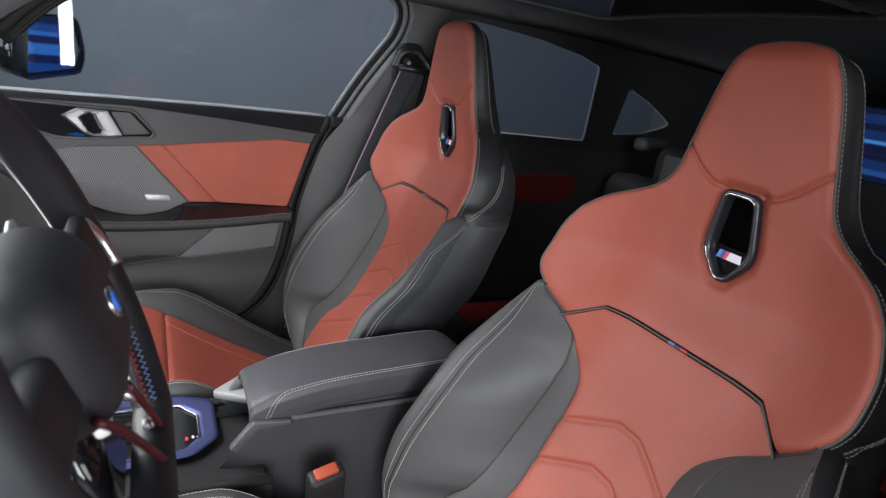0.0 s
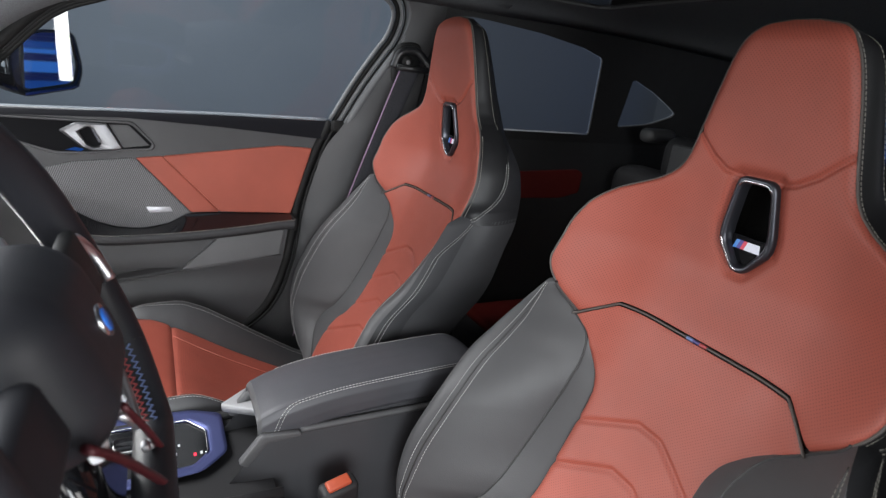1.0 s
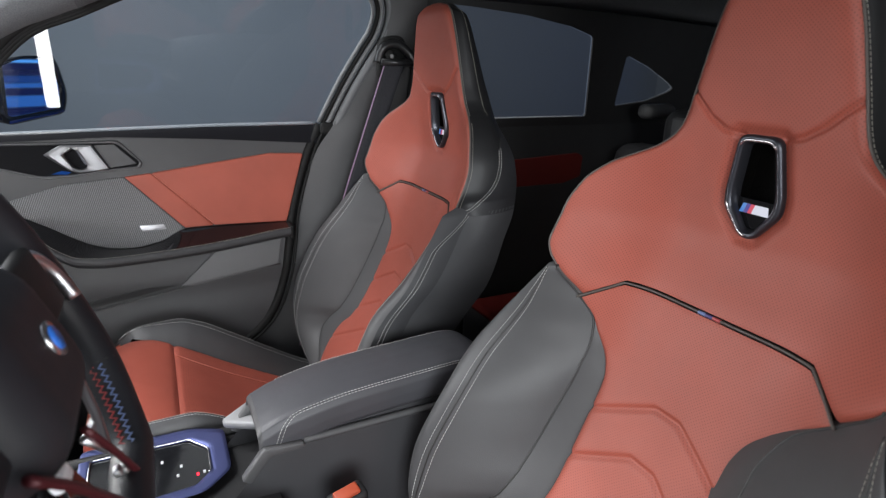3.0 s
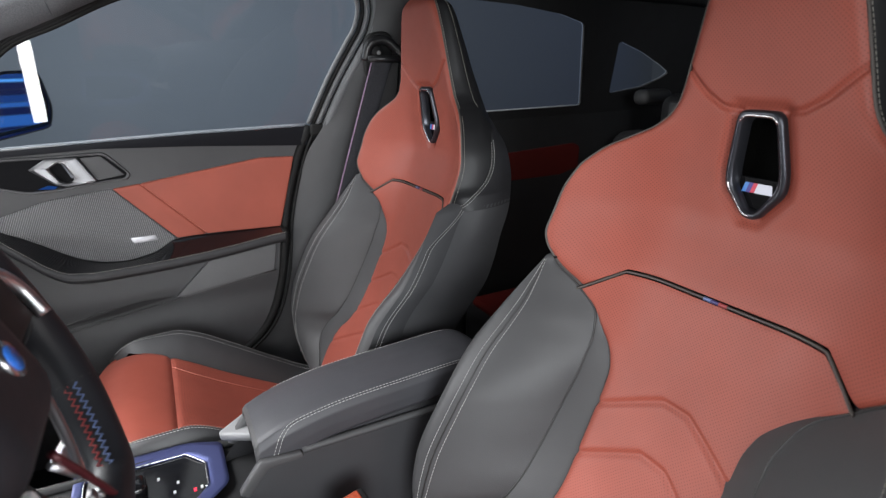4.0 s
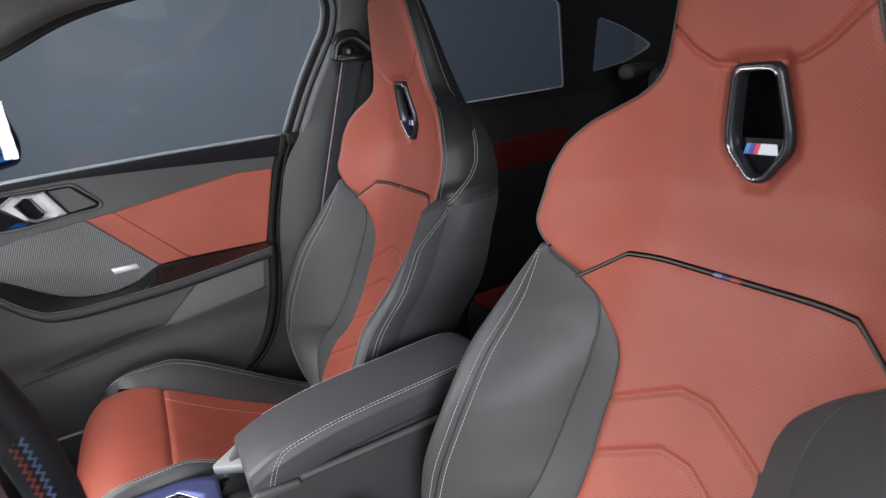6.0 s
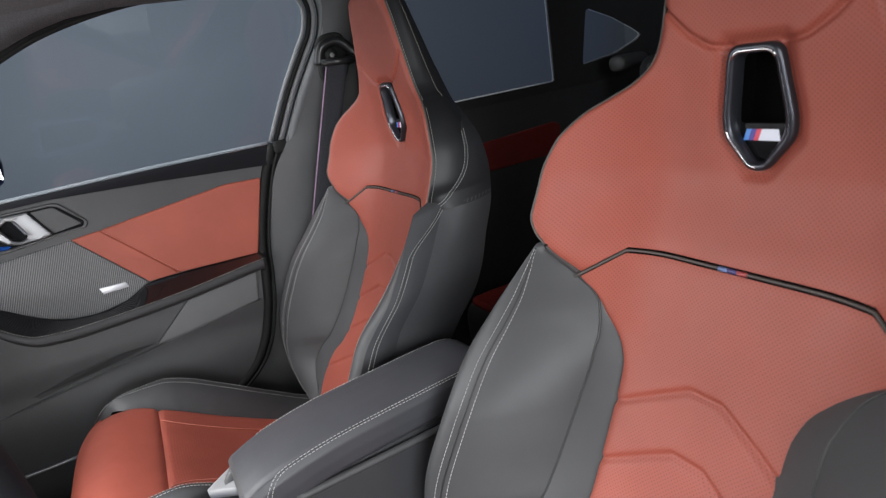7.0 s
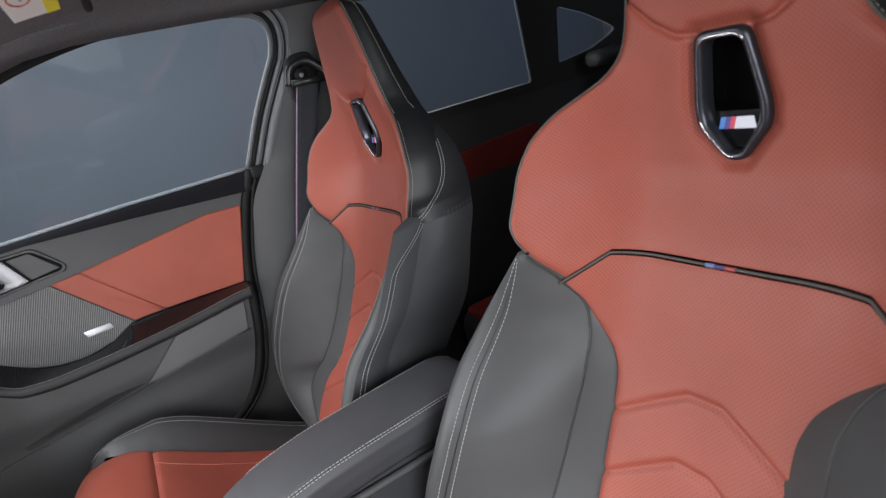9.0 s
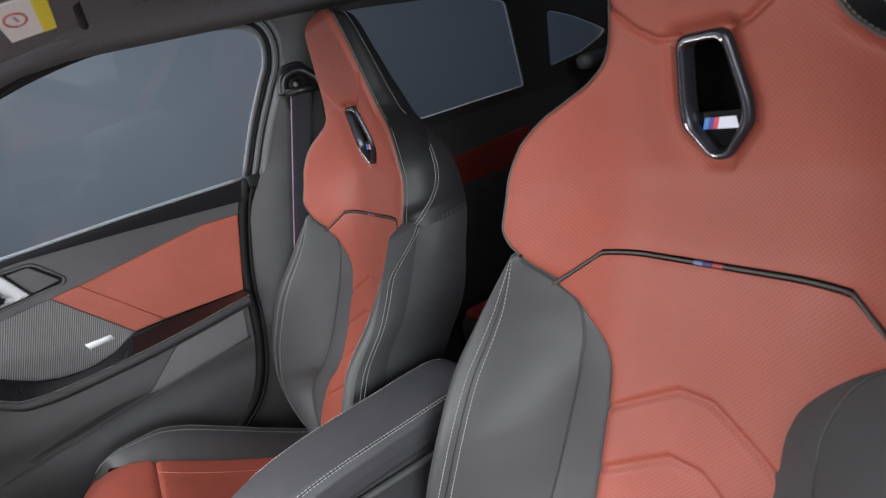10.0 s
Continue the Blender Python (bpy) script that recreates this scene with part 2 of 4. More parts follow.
    bmesh.ops.translate(own, vec=at, verts=own.verts)
    return own


def rounded(poly, radius, n=5):
    """A polygon with its corners rounded."""
    out = []
    pts = [Vector((*p, 0)) for p in poly]
    for i, p in enumerate(pts):
        a, b = pts[i - 1] - p, pts[(i + 1) % len(pts)] - p
        r = min(radius, a.length * 0.45, b.length * 0.45)
        s, e = p + a.normalized() * r, p + b.normalized() * r
        for k in range(n + 1):
            t = k / n
            q = s * (1 - t) ** 2 + p * 2 * t * (1 - t) + e * t * t
            out.append((q.x, q.y))
    return out


def plate(poly, place, depth, bevel=0.0, segments=2):
    """A slab from an outline; place(a, b, h) puts it into the world, h running from 0 (back) to depth (front)."""
    bm = bmesh.new()
    low = [bm.verts.new((a, b, 0)) for a, b in poly]
    face = bm.faces.new(low)
    made = bmesh.ops.extrude_face_region(bm, geom=[face])
    top = [v for v in made["geom"] if isinstance(v, bmesh.types.BMVert)]
    bmesh.ops.translate(bm, vec=(0, 0, depth), verts=top)
    if bevel:
        edges = [e for e in made["geom"] if isinstance(e, bmesh.types.BMEdge)]
        bmesh.ops.bevel(bm, geom=edges, offset=bevel, segments=segments, profile=0.5, affect="EDGES")
    for v in bm.verts:
        v.co = Vector(place(*v.co))
    return bm


def ring_frame(outer, inner, place, depth):
    """A frame between two outlines with the same number of points."""
    bm = bmesh.new()
    rows = []
    for poly, h in ((outer, 0), (outer, depth * 0.7), ([((a[0] * 3 + b[0]) / 4, (a[1] * 3 + b[1]) / 4) for a, b in zip(outer, inner)], depth), ([((a[0] + 2 * b[0]) / 3, (a[1] + 2 * b[1]) / 3) for a, b in zip(outer, inner)], depth), (inner, depth * 0.7), (inner, -depth)):
        rows.append([bm.verts.new(place(a, b, h)) for a, b in poly])
    k = len(outer)
    for a, b in zip(rows, rows[1:]):
        for i in range(k):
            bm.faces.new((a[i], a[(i + 1) % k], b[(i + 1) % k], b[i]))
    return bm


def near_line(x, z, line):
    """The distance from (x, z) to a line of points."""
    best = 9.0
    for (ax, az), (bx, bz) in zip(line, line[1:]):
        dx, dz = bx - ax, bz - az
        t = max(0.0, min(1.0, ((x - ax) * dx + (z - az) * dz) / (dx * dx + dz * dz)))
        best = min(best, math.hypot(x - ax - t * dx, z - az - t * dz))
    return best


# ---- studio round the car ----
def studio():
    place = [("floor", (9, 12, 0.1), (0.8, 0, -0.05), floor_paint, "dark grey painted studio floor under the car", "floor"),
             ("ceiling", (9, 12, 0.1), (0.8, 0, 4.25), ceiling_paint, "dark studio ceiling above the car", "ceiling"),
             ("wall_east", (0.1, 12, 4.2), (5.35, 0, 2.1), wall_paint, "plain blue-grey studio wall beyond the side windows", "wall"),
             ("wall_west", (0.1, 12, 4.2), (-3.75, 0, 2.1), wall_paint, "plain blue-grey studio wall", "wall"),
             ("wall_north", (9.2, 0.1, 4.2), (0.8, 6.05, 2.1), wall_paint, "plain blue-grey studio wall before the car", "wall"),
             ("wall_south", (9.2, 0.1, 4.2), (0.8, -6.05, 2.1), wall_paint, "plain blue-grey studio wall behind the car", "wall")]
    for name, size, at, m, label, cat in place:
        tagged(part(name, block(size, at), m, smooth=False), label, cat, kind="structure")


studio()

# ---- front seats ----
Z_SEAM, Z_CORNER, Z_TOP = 0.892, 0.861, 1.272
mid_y = knots([(0.44, 0.05), (0.495, 0.022), (0.58, -0.037), (0.67, -0.098), (0.764, -0.146), (0.88, -0.19), (0.985, -0.23), (1.02, -0.2295), (1.095, -0.2235), (1.2, -0.217), (1.248, -0.215), (1.272, -0.222)])
red_outline = knots([(0.40, 0.115), (0.47, 0.118), (0.53, 0.122), (0.558, 0.117), (0.585, 0.099), (0.62, 0.093), (0.67, 0.099), (0.72, 0.104), (0.762, 0.107), (0.784, 0.115), (0.807, 0.13), (0.836, 0.147), (0.861, 0.171), (0.895, 0.2), (0.937, 0.217), (0.975, 0.214), (1.02, 0.198), (1.045, 0.178), (1.06, 0.155), (1.074, 0.132), (1.09, 0.115), (1.11, 0.105), (1.15, 0.095), (1.21, 0.08), (1.237, 0.071), (1.256, 0.06), (1.267, 0.045), (1.272, 0.015)])
ridge_x = knots([(0.45, 0.165), (0.48, 0.222), (0.52, 0.266), (0.56, 0.29), (0.62, 0.297), (0.7, 0.287), (0.75, 0.274), (0.82, 0.251), (0.885, 0.225), (0.9, 0.219)])
ridge_y = knots([(0.45, 0.05), (0.48, 0.06), (0.52, 0.066), (0.56, 0.066), (0.62, 0.056), (0.7, 0.022), (0.75, -0.006), (0.82, -0.064), (0.885, -0.118), (0.9, -0.13)])
back_y = knots([(0.42, -0.02), (0.6, -0.10), (0.69, -0.172), (0.75, -0.226), (0.83, -0.266), (0.89, -0.296), (0.95, -0.306), (1.1, -0.295), (1.2, -0.28), (1.255, -0.268), (1.272, -0.25)])
shell_x = knots([(0.42, 0.2), (0.6, 0.235), (0.75, 0.235), (0.9, 0.215), (0.98, 0.2), (1.06, 0.13), (1.12, 0.095), (1.19, 0.078), (1.245, 0.062), (1.272, 0.012)])


# how far the two shoulders curl forward, how much broader the head and the shoulders are,
# and how far the outboard bolster stands over the red leather
seat_form = {"curl_minus": 0.68, "curl_plus": 1.0, "head": -0.002, "shoulder": 0.0056, "tuck": 0.028}


def red_half(z):
    """Half the width of the red leather at a height."""
    return red_outline(z) + seat_form["shoulder"] * min(1.0, max(0.0, (1.07 - z) / 0.05)) * min(1.0, max(0.0, (z - 0.87) / 0.04)) + seat_form["head"] * min(1.0, max(0.0, (z - 1.05) / 0.05)) * min(1.0, (1.274 - z) / 0.02)


def front_y(x, z):
    """The leather's depth across the backrest: flat in the middle, the shoulders curving forward."""
    curl = seat_form["curl_minus"] if x < 0 else seat_form["curl_plus"]
    return mid_y(z) + 4.2 * curl * max(0.0, abs(x) - 0.07) ** 2 * min(1.0, max(0.0, (z - 0.74) / 0.08)) + 0.012 * (x / 0.1) ** 2 * min(1.0, max(0.0, (0.8 - z) / 0.2))


def seam_z(x):
    x = abs(x)
    return Z_SEAM if x < 0.125 else Z_SEAM - (Z_SEAM - Z_CORNER) * min(1, (x - 0.125) / 0.046)


BADGE = [(-0.0245, 1.1), (0.0245, 1.1), (0.0355, 1.034), (0.0345, 1.015), (0.008, 0.983), (-0.008, 0.983), (-0.0345, 1.015), (-0.0355, 1.034)]
CREASES = [[(s * 0.1, 1.148), (s * 0.066, 1.115), (s * 0.045, 1.102), (s * 0.024, 1.098)] for s in (1, -1)]
CHEVRONS = [[(0.12, z - 0.052), (0.018, z), (-0.018, z), (-0.12, z - 0.052)] for z in (0.768, 0.705, 0.642, 0.58)]


def inside(x, z, poly):
    hit = False
    for (ax, az), (bx, bz) in zip(poly, poly[1:] + poly[:1]):
        if (az > z) != (bz > z) and x < ax + (z - az) / (bz - az) * (bx - ax):
            hit = not hit
    return hit


def upper_point(u, v):
    z0 = Z_CORNER + v * (Z_TOP - Z_CORNER)
    w = red_half(z0)
    x = u * w
    z = z0 + (seam_z(u * 0.171) - Z_CORNER) * (1 - v) ** 5 + 0.002 * (1 - v) ** 12
    edge = min((1 - abs(u)) * w, Z_TOP - z + 0.002)
    y = front_y(x, z) - 0.009 * math.exp(-edge / 0.006) - 0.0035 * math.exp(-(max(0, z - seam_z(x)) + 0.001) / 0.006)
    for line in CREASES:
        y -= 0.0042 * math.exp(-((near_line(x, z, line) / 0.003) ** 2))
    y -= 0.0075 * math.exp(-((near_line(x, z, BADGE + BADGE[:1]) / 0.008) ** 2))
    return Vector((x, y, z))


def lower_point(u, v):
    z0 = 0.455 + v * (Z_CORNER - 0.455)
    w = red_half(z0)
    x = u * w
    z = z0 + (seam_z(u * 0.171) - Z_CORNER) * v**6 - 0.004 * v**12
    y = front_y(x, z) - 0.007 * math.exp(-(1 - abs(u)) * w / 0.006) - 0.0035 * math.exp(-max(seam_z(x) - z + 0.001, 0) / 0.006)
    for line in CHEVRONS:
        d = near_line(x, z, line)
        y -= 0.0036 * math.exp(-((d / 0.0036) ** 2))
    return Vector((x, y, z))


def ease(a, b, width):
    """A soft step from 0 to 1 as a rises over b by the width."""
    h = min(1.0, max(0.0, (a - b) / width))
    return h * h * (3 - 2 * h)


def bolster_section(side, z, shift=0.0):
    """Points across one bolster at a height: inner edge, inset, seam, broad face, outer edge, double seam."""
    xi, xr, yr = red_half(z), ridge_x(z) - 0.68 * shift, ridge_y(z) + 0.35 * shift
    yi = front_y(side * xi, z) - 0.006
    k = ease(0.9, z, 0.19)
    e = ease(0.85, z, 0.085) * ease(z, 0.45, 0.09)
    xi = min(xi, xr - 0.01)
    tuck = seat_form["tuck"] * ease(0.87, z, 0.08) if side < 0 else 0.0
    xi -= tuck
    xe, ye = xi + e * bolster_dx(z) + 0.5 * tuck, yi + e * bolster_dy(z) + 0.4 * tuck
    out = [Vector((xi - 0.006, yi - 0.011, z)), Vector((xi + (xe - xi) * 0.45, yi + (ye - yi) * 0.6, z)), Vector((xe, ye, z))]
    ctl = Vector((xr - 0.035 * k, yr + 0.036 * k, z))
    end = Vector((xr, yr - 0.012 * k, z))
    pts = []
    for i in range(13):
        t = i / 12
        pts.append((1 - t) ** 2 * out[0] + 2 * t * (1 - t) * out[1] + t * t * out[2])
    for i in range(1, 37):
        t = i / 36
        pts.append((1 - t) ** 2 * out[2] + 2 * t * (1 - t) * ctl + t * t * end)
    for i in range(1, 7):
        t = i / 6
        pts.append(end + Vector((0.004 * math.sin(math.pi * t) - 0.003 * t, -0.06 * t, 0)))
    return [Vector((side * p.x, p.y, p.z)) for p in pts]


bolster_dx = knots([(0.5, 0.05), (0.62, 0.053), (0.674, 0.045), (0.764, 0.031), (0.81, 0.019), (0.84, 0.01)])
bolster_dy = knots([(0.5, 0.012), (0.62, 0.014), (0.7, 0.018), (0.78, 0.02), (0.84, 0.012)])
# height by height, how far back the double seam runs across the shoulder's side
double_seam = knots([(0.859, 0.0), (0.885, 0.02), (0.893, 0.08), (0.912, 0.28), (0.954, 0.5), (1.008, 0.62), (1.05, 1.0), (1.3, 1.0)])
# the shoulder's breadth behind the bolster's top
shoulder_x = knots([(0.84, 0.232), (0.861, 0.225), (0.9, 0.214), (0.937, 0.2), (0.96, 0.1), (0.98, 0.0)])


# how much farther in and forward the inboard bolster's ridge stands, height by height
inboard_shift = knots([(0.45, 0.035), (0.62, 0.062), (0.71, 0.05), (0.79, 0.008), (0.9, 0.0)])


def front_seat(inboard):
    seat = thing("front_seat", "red and grey leather sports bucket seat with an integrated headrest", "car seat", "front seats")
    us = span(-1, 1, 170)
    vs = span(0, 1, 210)
    bm = sheet(upper_point, us, vs)
    hole = [f for f in bm.faces if all(inside(v.co.x * 1.1, 1.0425 + (v.co.z - 1.0425) * 1.08, BADGE) for v in f.verts)]
    bmesh.ops.delete(bm, geom=hole, context="FACES")
    part("backrest_upper_cover", bm, red_holes, seat, "red perforated leather shoulder and head cover")
    part("backrest_lower_cover", sheet(lower_point, span(-1, 1, 110), span(0, 1, 210)), red_holes, seat, "red perforated leather with pressed chevron lines")
    # piping along the seam between the two covers
    seam = [(x, front_y(x, seam_z(x)) - 0.001, seam_z(x) - 0.001) for x in span(-0.171, 0.171, 60)]
    part("seam_piping", tube(seam, 0.0016, 8), piping_grey, seat, "dark grey piping across the backrest")
    for k, (m, a) in enumerate(((tag_blue, -0.016), (tag_violet, -0.006), (tag_red, 0.004))):
        part("seam_tag", tube([(-x, front_y(x, Z_SEAM) - 0.0006, Z_SEAM - 0.001) for x in span(a, a + 0.01, 4)], 0.0024, 8), m, seat, "small coloured thread tag on the piping")
    edge = [(red_half(z) * s, front_y(s * red_half(z), z) - 0.009, z) for s, zs in ((1, span(Z_CORNER, Z_TOP, 90)), (-1, span(Z_TOP, Z_CORNER, 90))) for z in zs]
    part("edge_piping", tube(edge, 0.0017, 6), piping_grey, seat, "dark edge piping round the shoulders and head")
    # head and shoulder sides, back shell
    for side in (1, -1):
        # The outboard side lies unlit: darker leather and thread stand in for that shade.
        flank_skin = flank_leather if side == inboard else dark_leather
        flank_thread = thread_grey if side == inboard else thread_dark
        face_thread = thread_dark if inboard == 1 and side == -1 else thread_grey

        def side_wall(u, v, side=side):
            z = Z_CORNER - 0.002 + v * (Z_TOP - Z_CORNER + 0.002)
            w = red_half(z)
            ye, yb, xb = front_y(side * w, z) - 0.009, back_y(z), shell_x(z) + w - red_outline(z)
            w += max(0.0, shoulder_x(z) - w) * max(ease(u, 0.0, 0.2), ease(0.9, z, 0.03))
            bulge = math.sin(math.pi * u) * (0.012 if z > 1.07 else 0.016) * min(1, (Z_TOP - z) / 0.02)
            return Vector((side * (w + (xb - w) * u**1.6 + bulge), ye + (yb + 0.012 - ye) * u, z))

        def seam_at(v):
            return double_seam(Z_CORNER - 0.002 + v * (Z_TOP - Z_CORNER + 0.002))

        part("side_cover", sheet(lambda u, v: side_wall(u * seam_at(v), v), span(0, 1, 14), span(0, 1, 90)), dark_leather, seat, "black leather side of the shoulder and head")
        part("shoulder_panel", sheet(lambda u, v: side_wall(seam_at(v) + (1 - seam_at(v)) * u, v), span(0, 1, 12), span(0.075, 0.44, 50)), shoulder_shaded if side == inboard else dark_leather, seat, "leather shoulder flank, darkened for shade")
        for off in (-0.03, 0.03):
            part("stitching", stitches([side_wall(seam_at(v) + off, v) + Vector((side * 0.0008, 0, 0)) for v in span(0.085, 0.36, 40)]), flank_thread, seat, "pale grey stitching")
        part("stitched_seam", tube([side_wall(seam_at(v), v) for v in span(0.08, 0.4, 40)], 0.001, 5), piping_black, seat)
        head_line = [side_wall(0.045, v) + Vector((side * 0.0007, 0.0005, 0)) for v in span(0.5, 0.985, 60)]
        part("stitching", stitches(head_line), thread_dark, seat, "pale grey stitching")
        head_line = [side_wall(0.55, v) + Vector((side * 0.0007, 0.0005, 0)) for v in span(0.5, 0.97, 60)]
        part("stitching", stitches(head_line), thread_dark, seat, "pale grey stitching")
        low_line = [side_wall(0.05, v) + Vector((side * 0.0007, 0.0008, 0)) for v in span(0.03, 0.47, 60)]
        part("stitching", stitches(low_line), thread_dark, seat, "pale grey stitching")
        # bolster
        zs = span(0.45, 0.897, 90)
        rows = [bolster_section(side, z, inboard_shift(z) if side == inboard else (-0.045 * ease(0.89, z, 0.12) if inboard == 1 else 0.0)) for z in zs]

        rows.append([p + Vector((-side * 0.014, -0.034, 0.008)) for p in rows[-1]])

        def cut(a, b, rows=rows):
            bm = bmesh.new()
            vv = [[bm.verts.new(p) for p in r[a : b + 1]] for r in rows]
            for p, q in zip(vv, vv[1:]):
                for i in range(len(p) - 1):
                    bm.faces.new((p[i], p[i + 1], q[i + 1], q[i]))
            bmesh.ops.remove_doubles(bm, verts=bm.verts, dist=1e-5)
            return bm

        def across(r, k):
            """The outer double seam: on the outer edge low down, running back across the side towards the shoulder."""
            f = 49.6 + 4.2 * ease(r[0].z, 0.835, 0.06)
            i = min(int(f), len(r) - 2)
            p = r[i].lerp(r[i + 1], f - i)
            return p + (r[i + 1] - r[i]).normalized() * k

        part("bolster_inset", cut(0, 12), inset_leather, seat, "grey leather strip inside the bolster")
        part("bolster", cut(12, 48), grey_leather, seat, "grey leather side bolster")
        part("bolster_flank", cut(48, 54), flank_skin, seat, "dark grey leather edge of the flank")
        part("bolster_seam", tube([r[12] for r in rows], 0.0017, 6), piping_black, seat)
        part("stitched_seam", tube([r[32] for r in rows[4:-2]], 0.0012, 5), piping_black, seat)
        part("stitched_seam", tube([across(r, 0) for r in rows[4:-1]], 0.0008, 5), piping_black, seat)
        for k in (30, 34):
            part("stitching", stitches([r[k] + Vector((side * 0.0005, 0.0007, 0)) for r in rows[4:-2]]), face_thread, seat, "pale grey stitching")
        for k in (-0.0038, 0.0038):
            part("stitching", stitches([across(r, k) + Vector((side * 0.0007, 0.0004, 0)) for r in rows[4:-2]]), flank_thread, seat, "pale grey stitching")

        def flank(u, v, side=side, rows=rows):
            i = min(int(v * (len(zs) - 1) + 0.5), len(zs) - 1)
            a, z = rows[i][-1], zs[i]
            b = Vector((side * shell_x(z), back_y(z) + 0.012, z))
            p = a.lerp(b, u) + Vector((side * 0.005 * math.sin(math.pi * u), 0, 0)) if u > 0 else a
            ye, yb = front_y(side * red_half(z), z) - 0.009, back_y(z) + 0.012
            s = min(0.9, max(0.0, (a.y - ye) / (yb - ye)))
            q = side_wall(s + (1 - s) * u, (z - Z_CORNER + 0.002) / (Z_TOP - Z_CORNER + 0.002))
            return p.lerp(q, ease(z, 0.82, 0.075) * min(1.0, u * 3))

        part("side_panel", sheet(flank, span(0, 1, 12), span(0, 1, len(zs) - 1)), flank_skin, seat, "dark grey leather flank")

    def shell(u, v):
        z = 0.42 + v * (Z_TOP - 0.42)
        return Vector((u * shell_x(z), back_y(z) + 0.012 - 0.03 * (1 - abs(u) ** 2.5), z))

    part("back_shell", sheet(shell, span(-1, 1, 20), span(0, 1, 40)), black_matt, seat, "black plastic back shell")
    # framed opening in the headrest with its small plate

    def on_badge(a, b, h):
        return (a, front_y(0, b) - 0.0075 + h, b)

    outer = rounded(BADGE, 0.012)
    inner = [(a * 0.74, 1.0425 + (b - 1.0425) * 0.86) for a, b in outer]
    part("badge_frame", ring_frame(outer, inner, on_badge, 0.009), gunmetal, seat, "dark gunmetal frame with a chrome edge round the headrest opening")
    n = len(outer)
    top = [on_badge(*[(p + 2 * q) / 3 for p, q in zip(outer[i], inner[i])], 0.0085) for i in range(1, 11)]
    part("chrome_edge", tube(top, 0.0016, 6), chrome, seat, "chrome edge")
    part("chrome_edge", tube([on_badge(*[(p + q) / 2 for p, q in zip(outer[i], inner[i])], 0.0085) for i in range(19, 30)], 0.0013, 6), chrome, seat, "chrome edge")
    # Added black sheet: stands in for the unlit cabin seen through the opening.
    part("opening_dark", plate(inner, lambda a, b, h: (a, front_y(0, b) - 0.036 + h, b), 0.002), void_black, seat, "black sheet for the dark seen through the headrest opening", False)
    low_poly = [(-0.0248, 1.027), (0.0248, 1.027), (0.0245, 1.012), (0.008, 0.993), (-0.008, 0.993), (-0.0245, 1.012)]
    plate_ob = part("badge_plate", plate(low_poly, lambda a, b, h: (a, front_y(0, b) - 0.018 + h + (1.026 - b) * 0.08, b), 0.006, 0.001), black_gloss, seat, "gloss black plate", False)

    def on_plate(a, b, h):
        return (a, front_y(0, b) - 0.0118 + h + (1.026 - b) * 0.08, b)

    for m, x in ((lit_blue, 0.0165), (lit_violet, 0.0115), (lit_red, 0.0065)):
        part("badge_stripe", plate([(x, 1.021), (x - 0.0045, 1.021), (x - 0.0015, 1.0105), (x + 0.003, 1.0105)], on_plate, 0.001), m, plate_ob, "slanted colour stripe", False)
    part("badge_mark", plate([(0.0015, 1.021), (-0.014, 1.021), (-0.016, 1.0105), (0.0045, 1.0105)], on_plate, 0.001), lit_white, plate_ob, "pale lit mark", False)

    # cushion
    prof = smooth_path([(0, 0.02, 0.375), (0, 0.12, 0.432), (0, 0.24, 0.503), (0, 0.33, 0.56), (0, 0.39, 0.588), (0, 0.44, 0.597), (0, 0.485, 0.585), (0, 0.513, 0.55), (0, 0.518, 0.49), (0, 0.5, 0.4)], 10)
    acc = [0.0]
    for a, b in zip(prof, prof[1:]):
        acc.append(acc[-1] + (b - a).length)

    def along(s):
        s = min(max(s, 0), acc[-1])
        i = min(int(np.searchsorted(acc, s, "right")) - 1, len(prof) - 2)
        return prof[i].lerp(prof[i + 1], (s - acc[i]) / (acc[i + 1] - acc[i]))

    half = knots([(0.02, 0.14), (0.2, 0.15), (0.33, 0.165), (0.4, 0.185), (0.45, 0.21), (0.49, 0.225), (0.53, 0.225)])
    cut_s = acc[34]

    def cushion(u, v, a, b):
        p = along(a + (b - a) * v)
        front = p.z < 0.58 and p.y > 0.46
        w = 0.225 if front else half(p.y)
        if u * inboard > 0:
            w = min(w, 0.196)
        x = u * w
        gap = min(v * (b - a), (1 - v) * (b - a))
        dip = 0.005 * math.exp(-gap / 0.004) + 0.005 * math.exp(-(1 - abs(u)) * w / 0.006)
        fade = min(1.0, max(0.0, (p.y - 0.36) / 0.08))
        round_off = fade * abs(u) ** 5
        return Vector((x, p.y - 0.035 * round_off - (dip if front else 0), p.z - (0 if front else dip) - 0.016 * round_off * (0.3 if front else 1) - 0.006 * (1 - u * u) * (1 - fade)))

    part("cushion_cover", sheet(lambda u, v: cushion(u, v, 0.0, cut_s), span(-1, 1, 60), span(0, 1, 60)), red_holes, seat, "red perforated leather seat cushion")
    part("thigh_support", sheet(lambda u, v: cushion(u, v, cut_s, acc[-1]), span(-1, 1, 60), span(0, 1, 60)), red_leather, seat, "smooth red leather thigh support")
    for s in (1, -1):
        line = [cushion(s * (0.62 + 0.1 * math.exp(-(1 - v) / 0.06)), v, 0, cut_s) + Vector((0, 0, 0.001)) for v in span(0.3, 0.99, 50)]
        part("stitching", stitches(line, 0.0036, 0.0034, 0.0006), thread_red, seat, "pale red stitching")
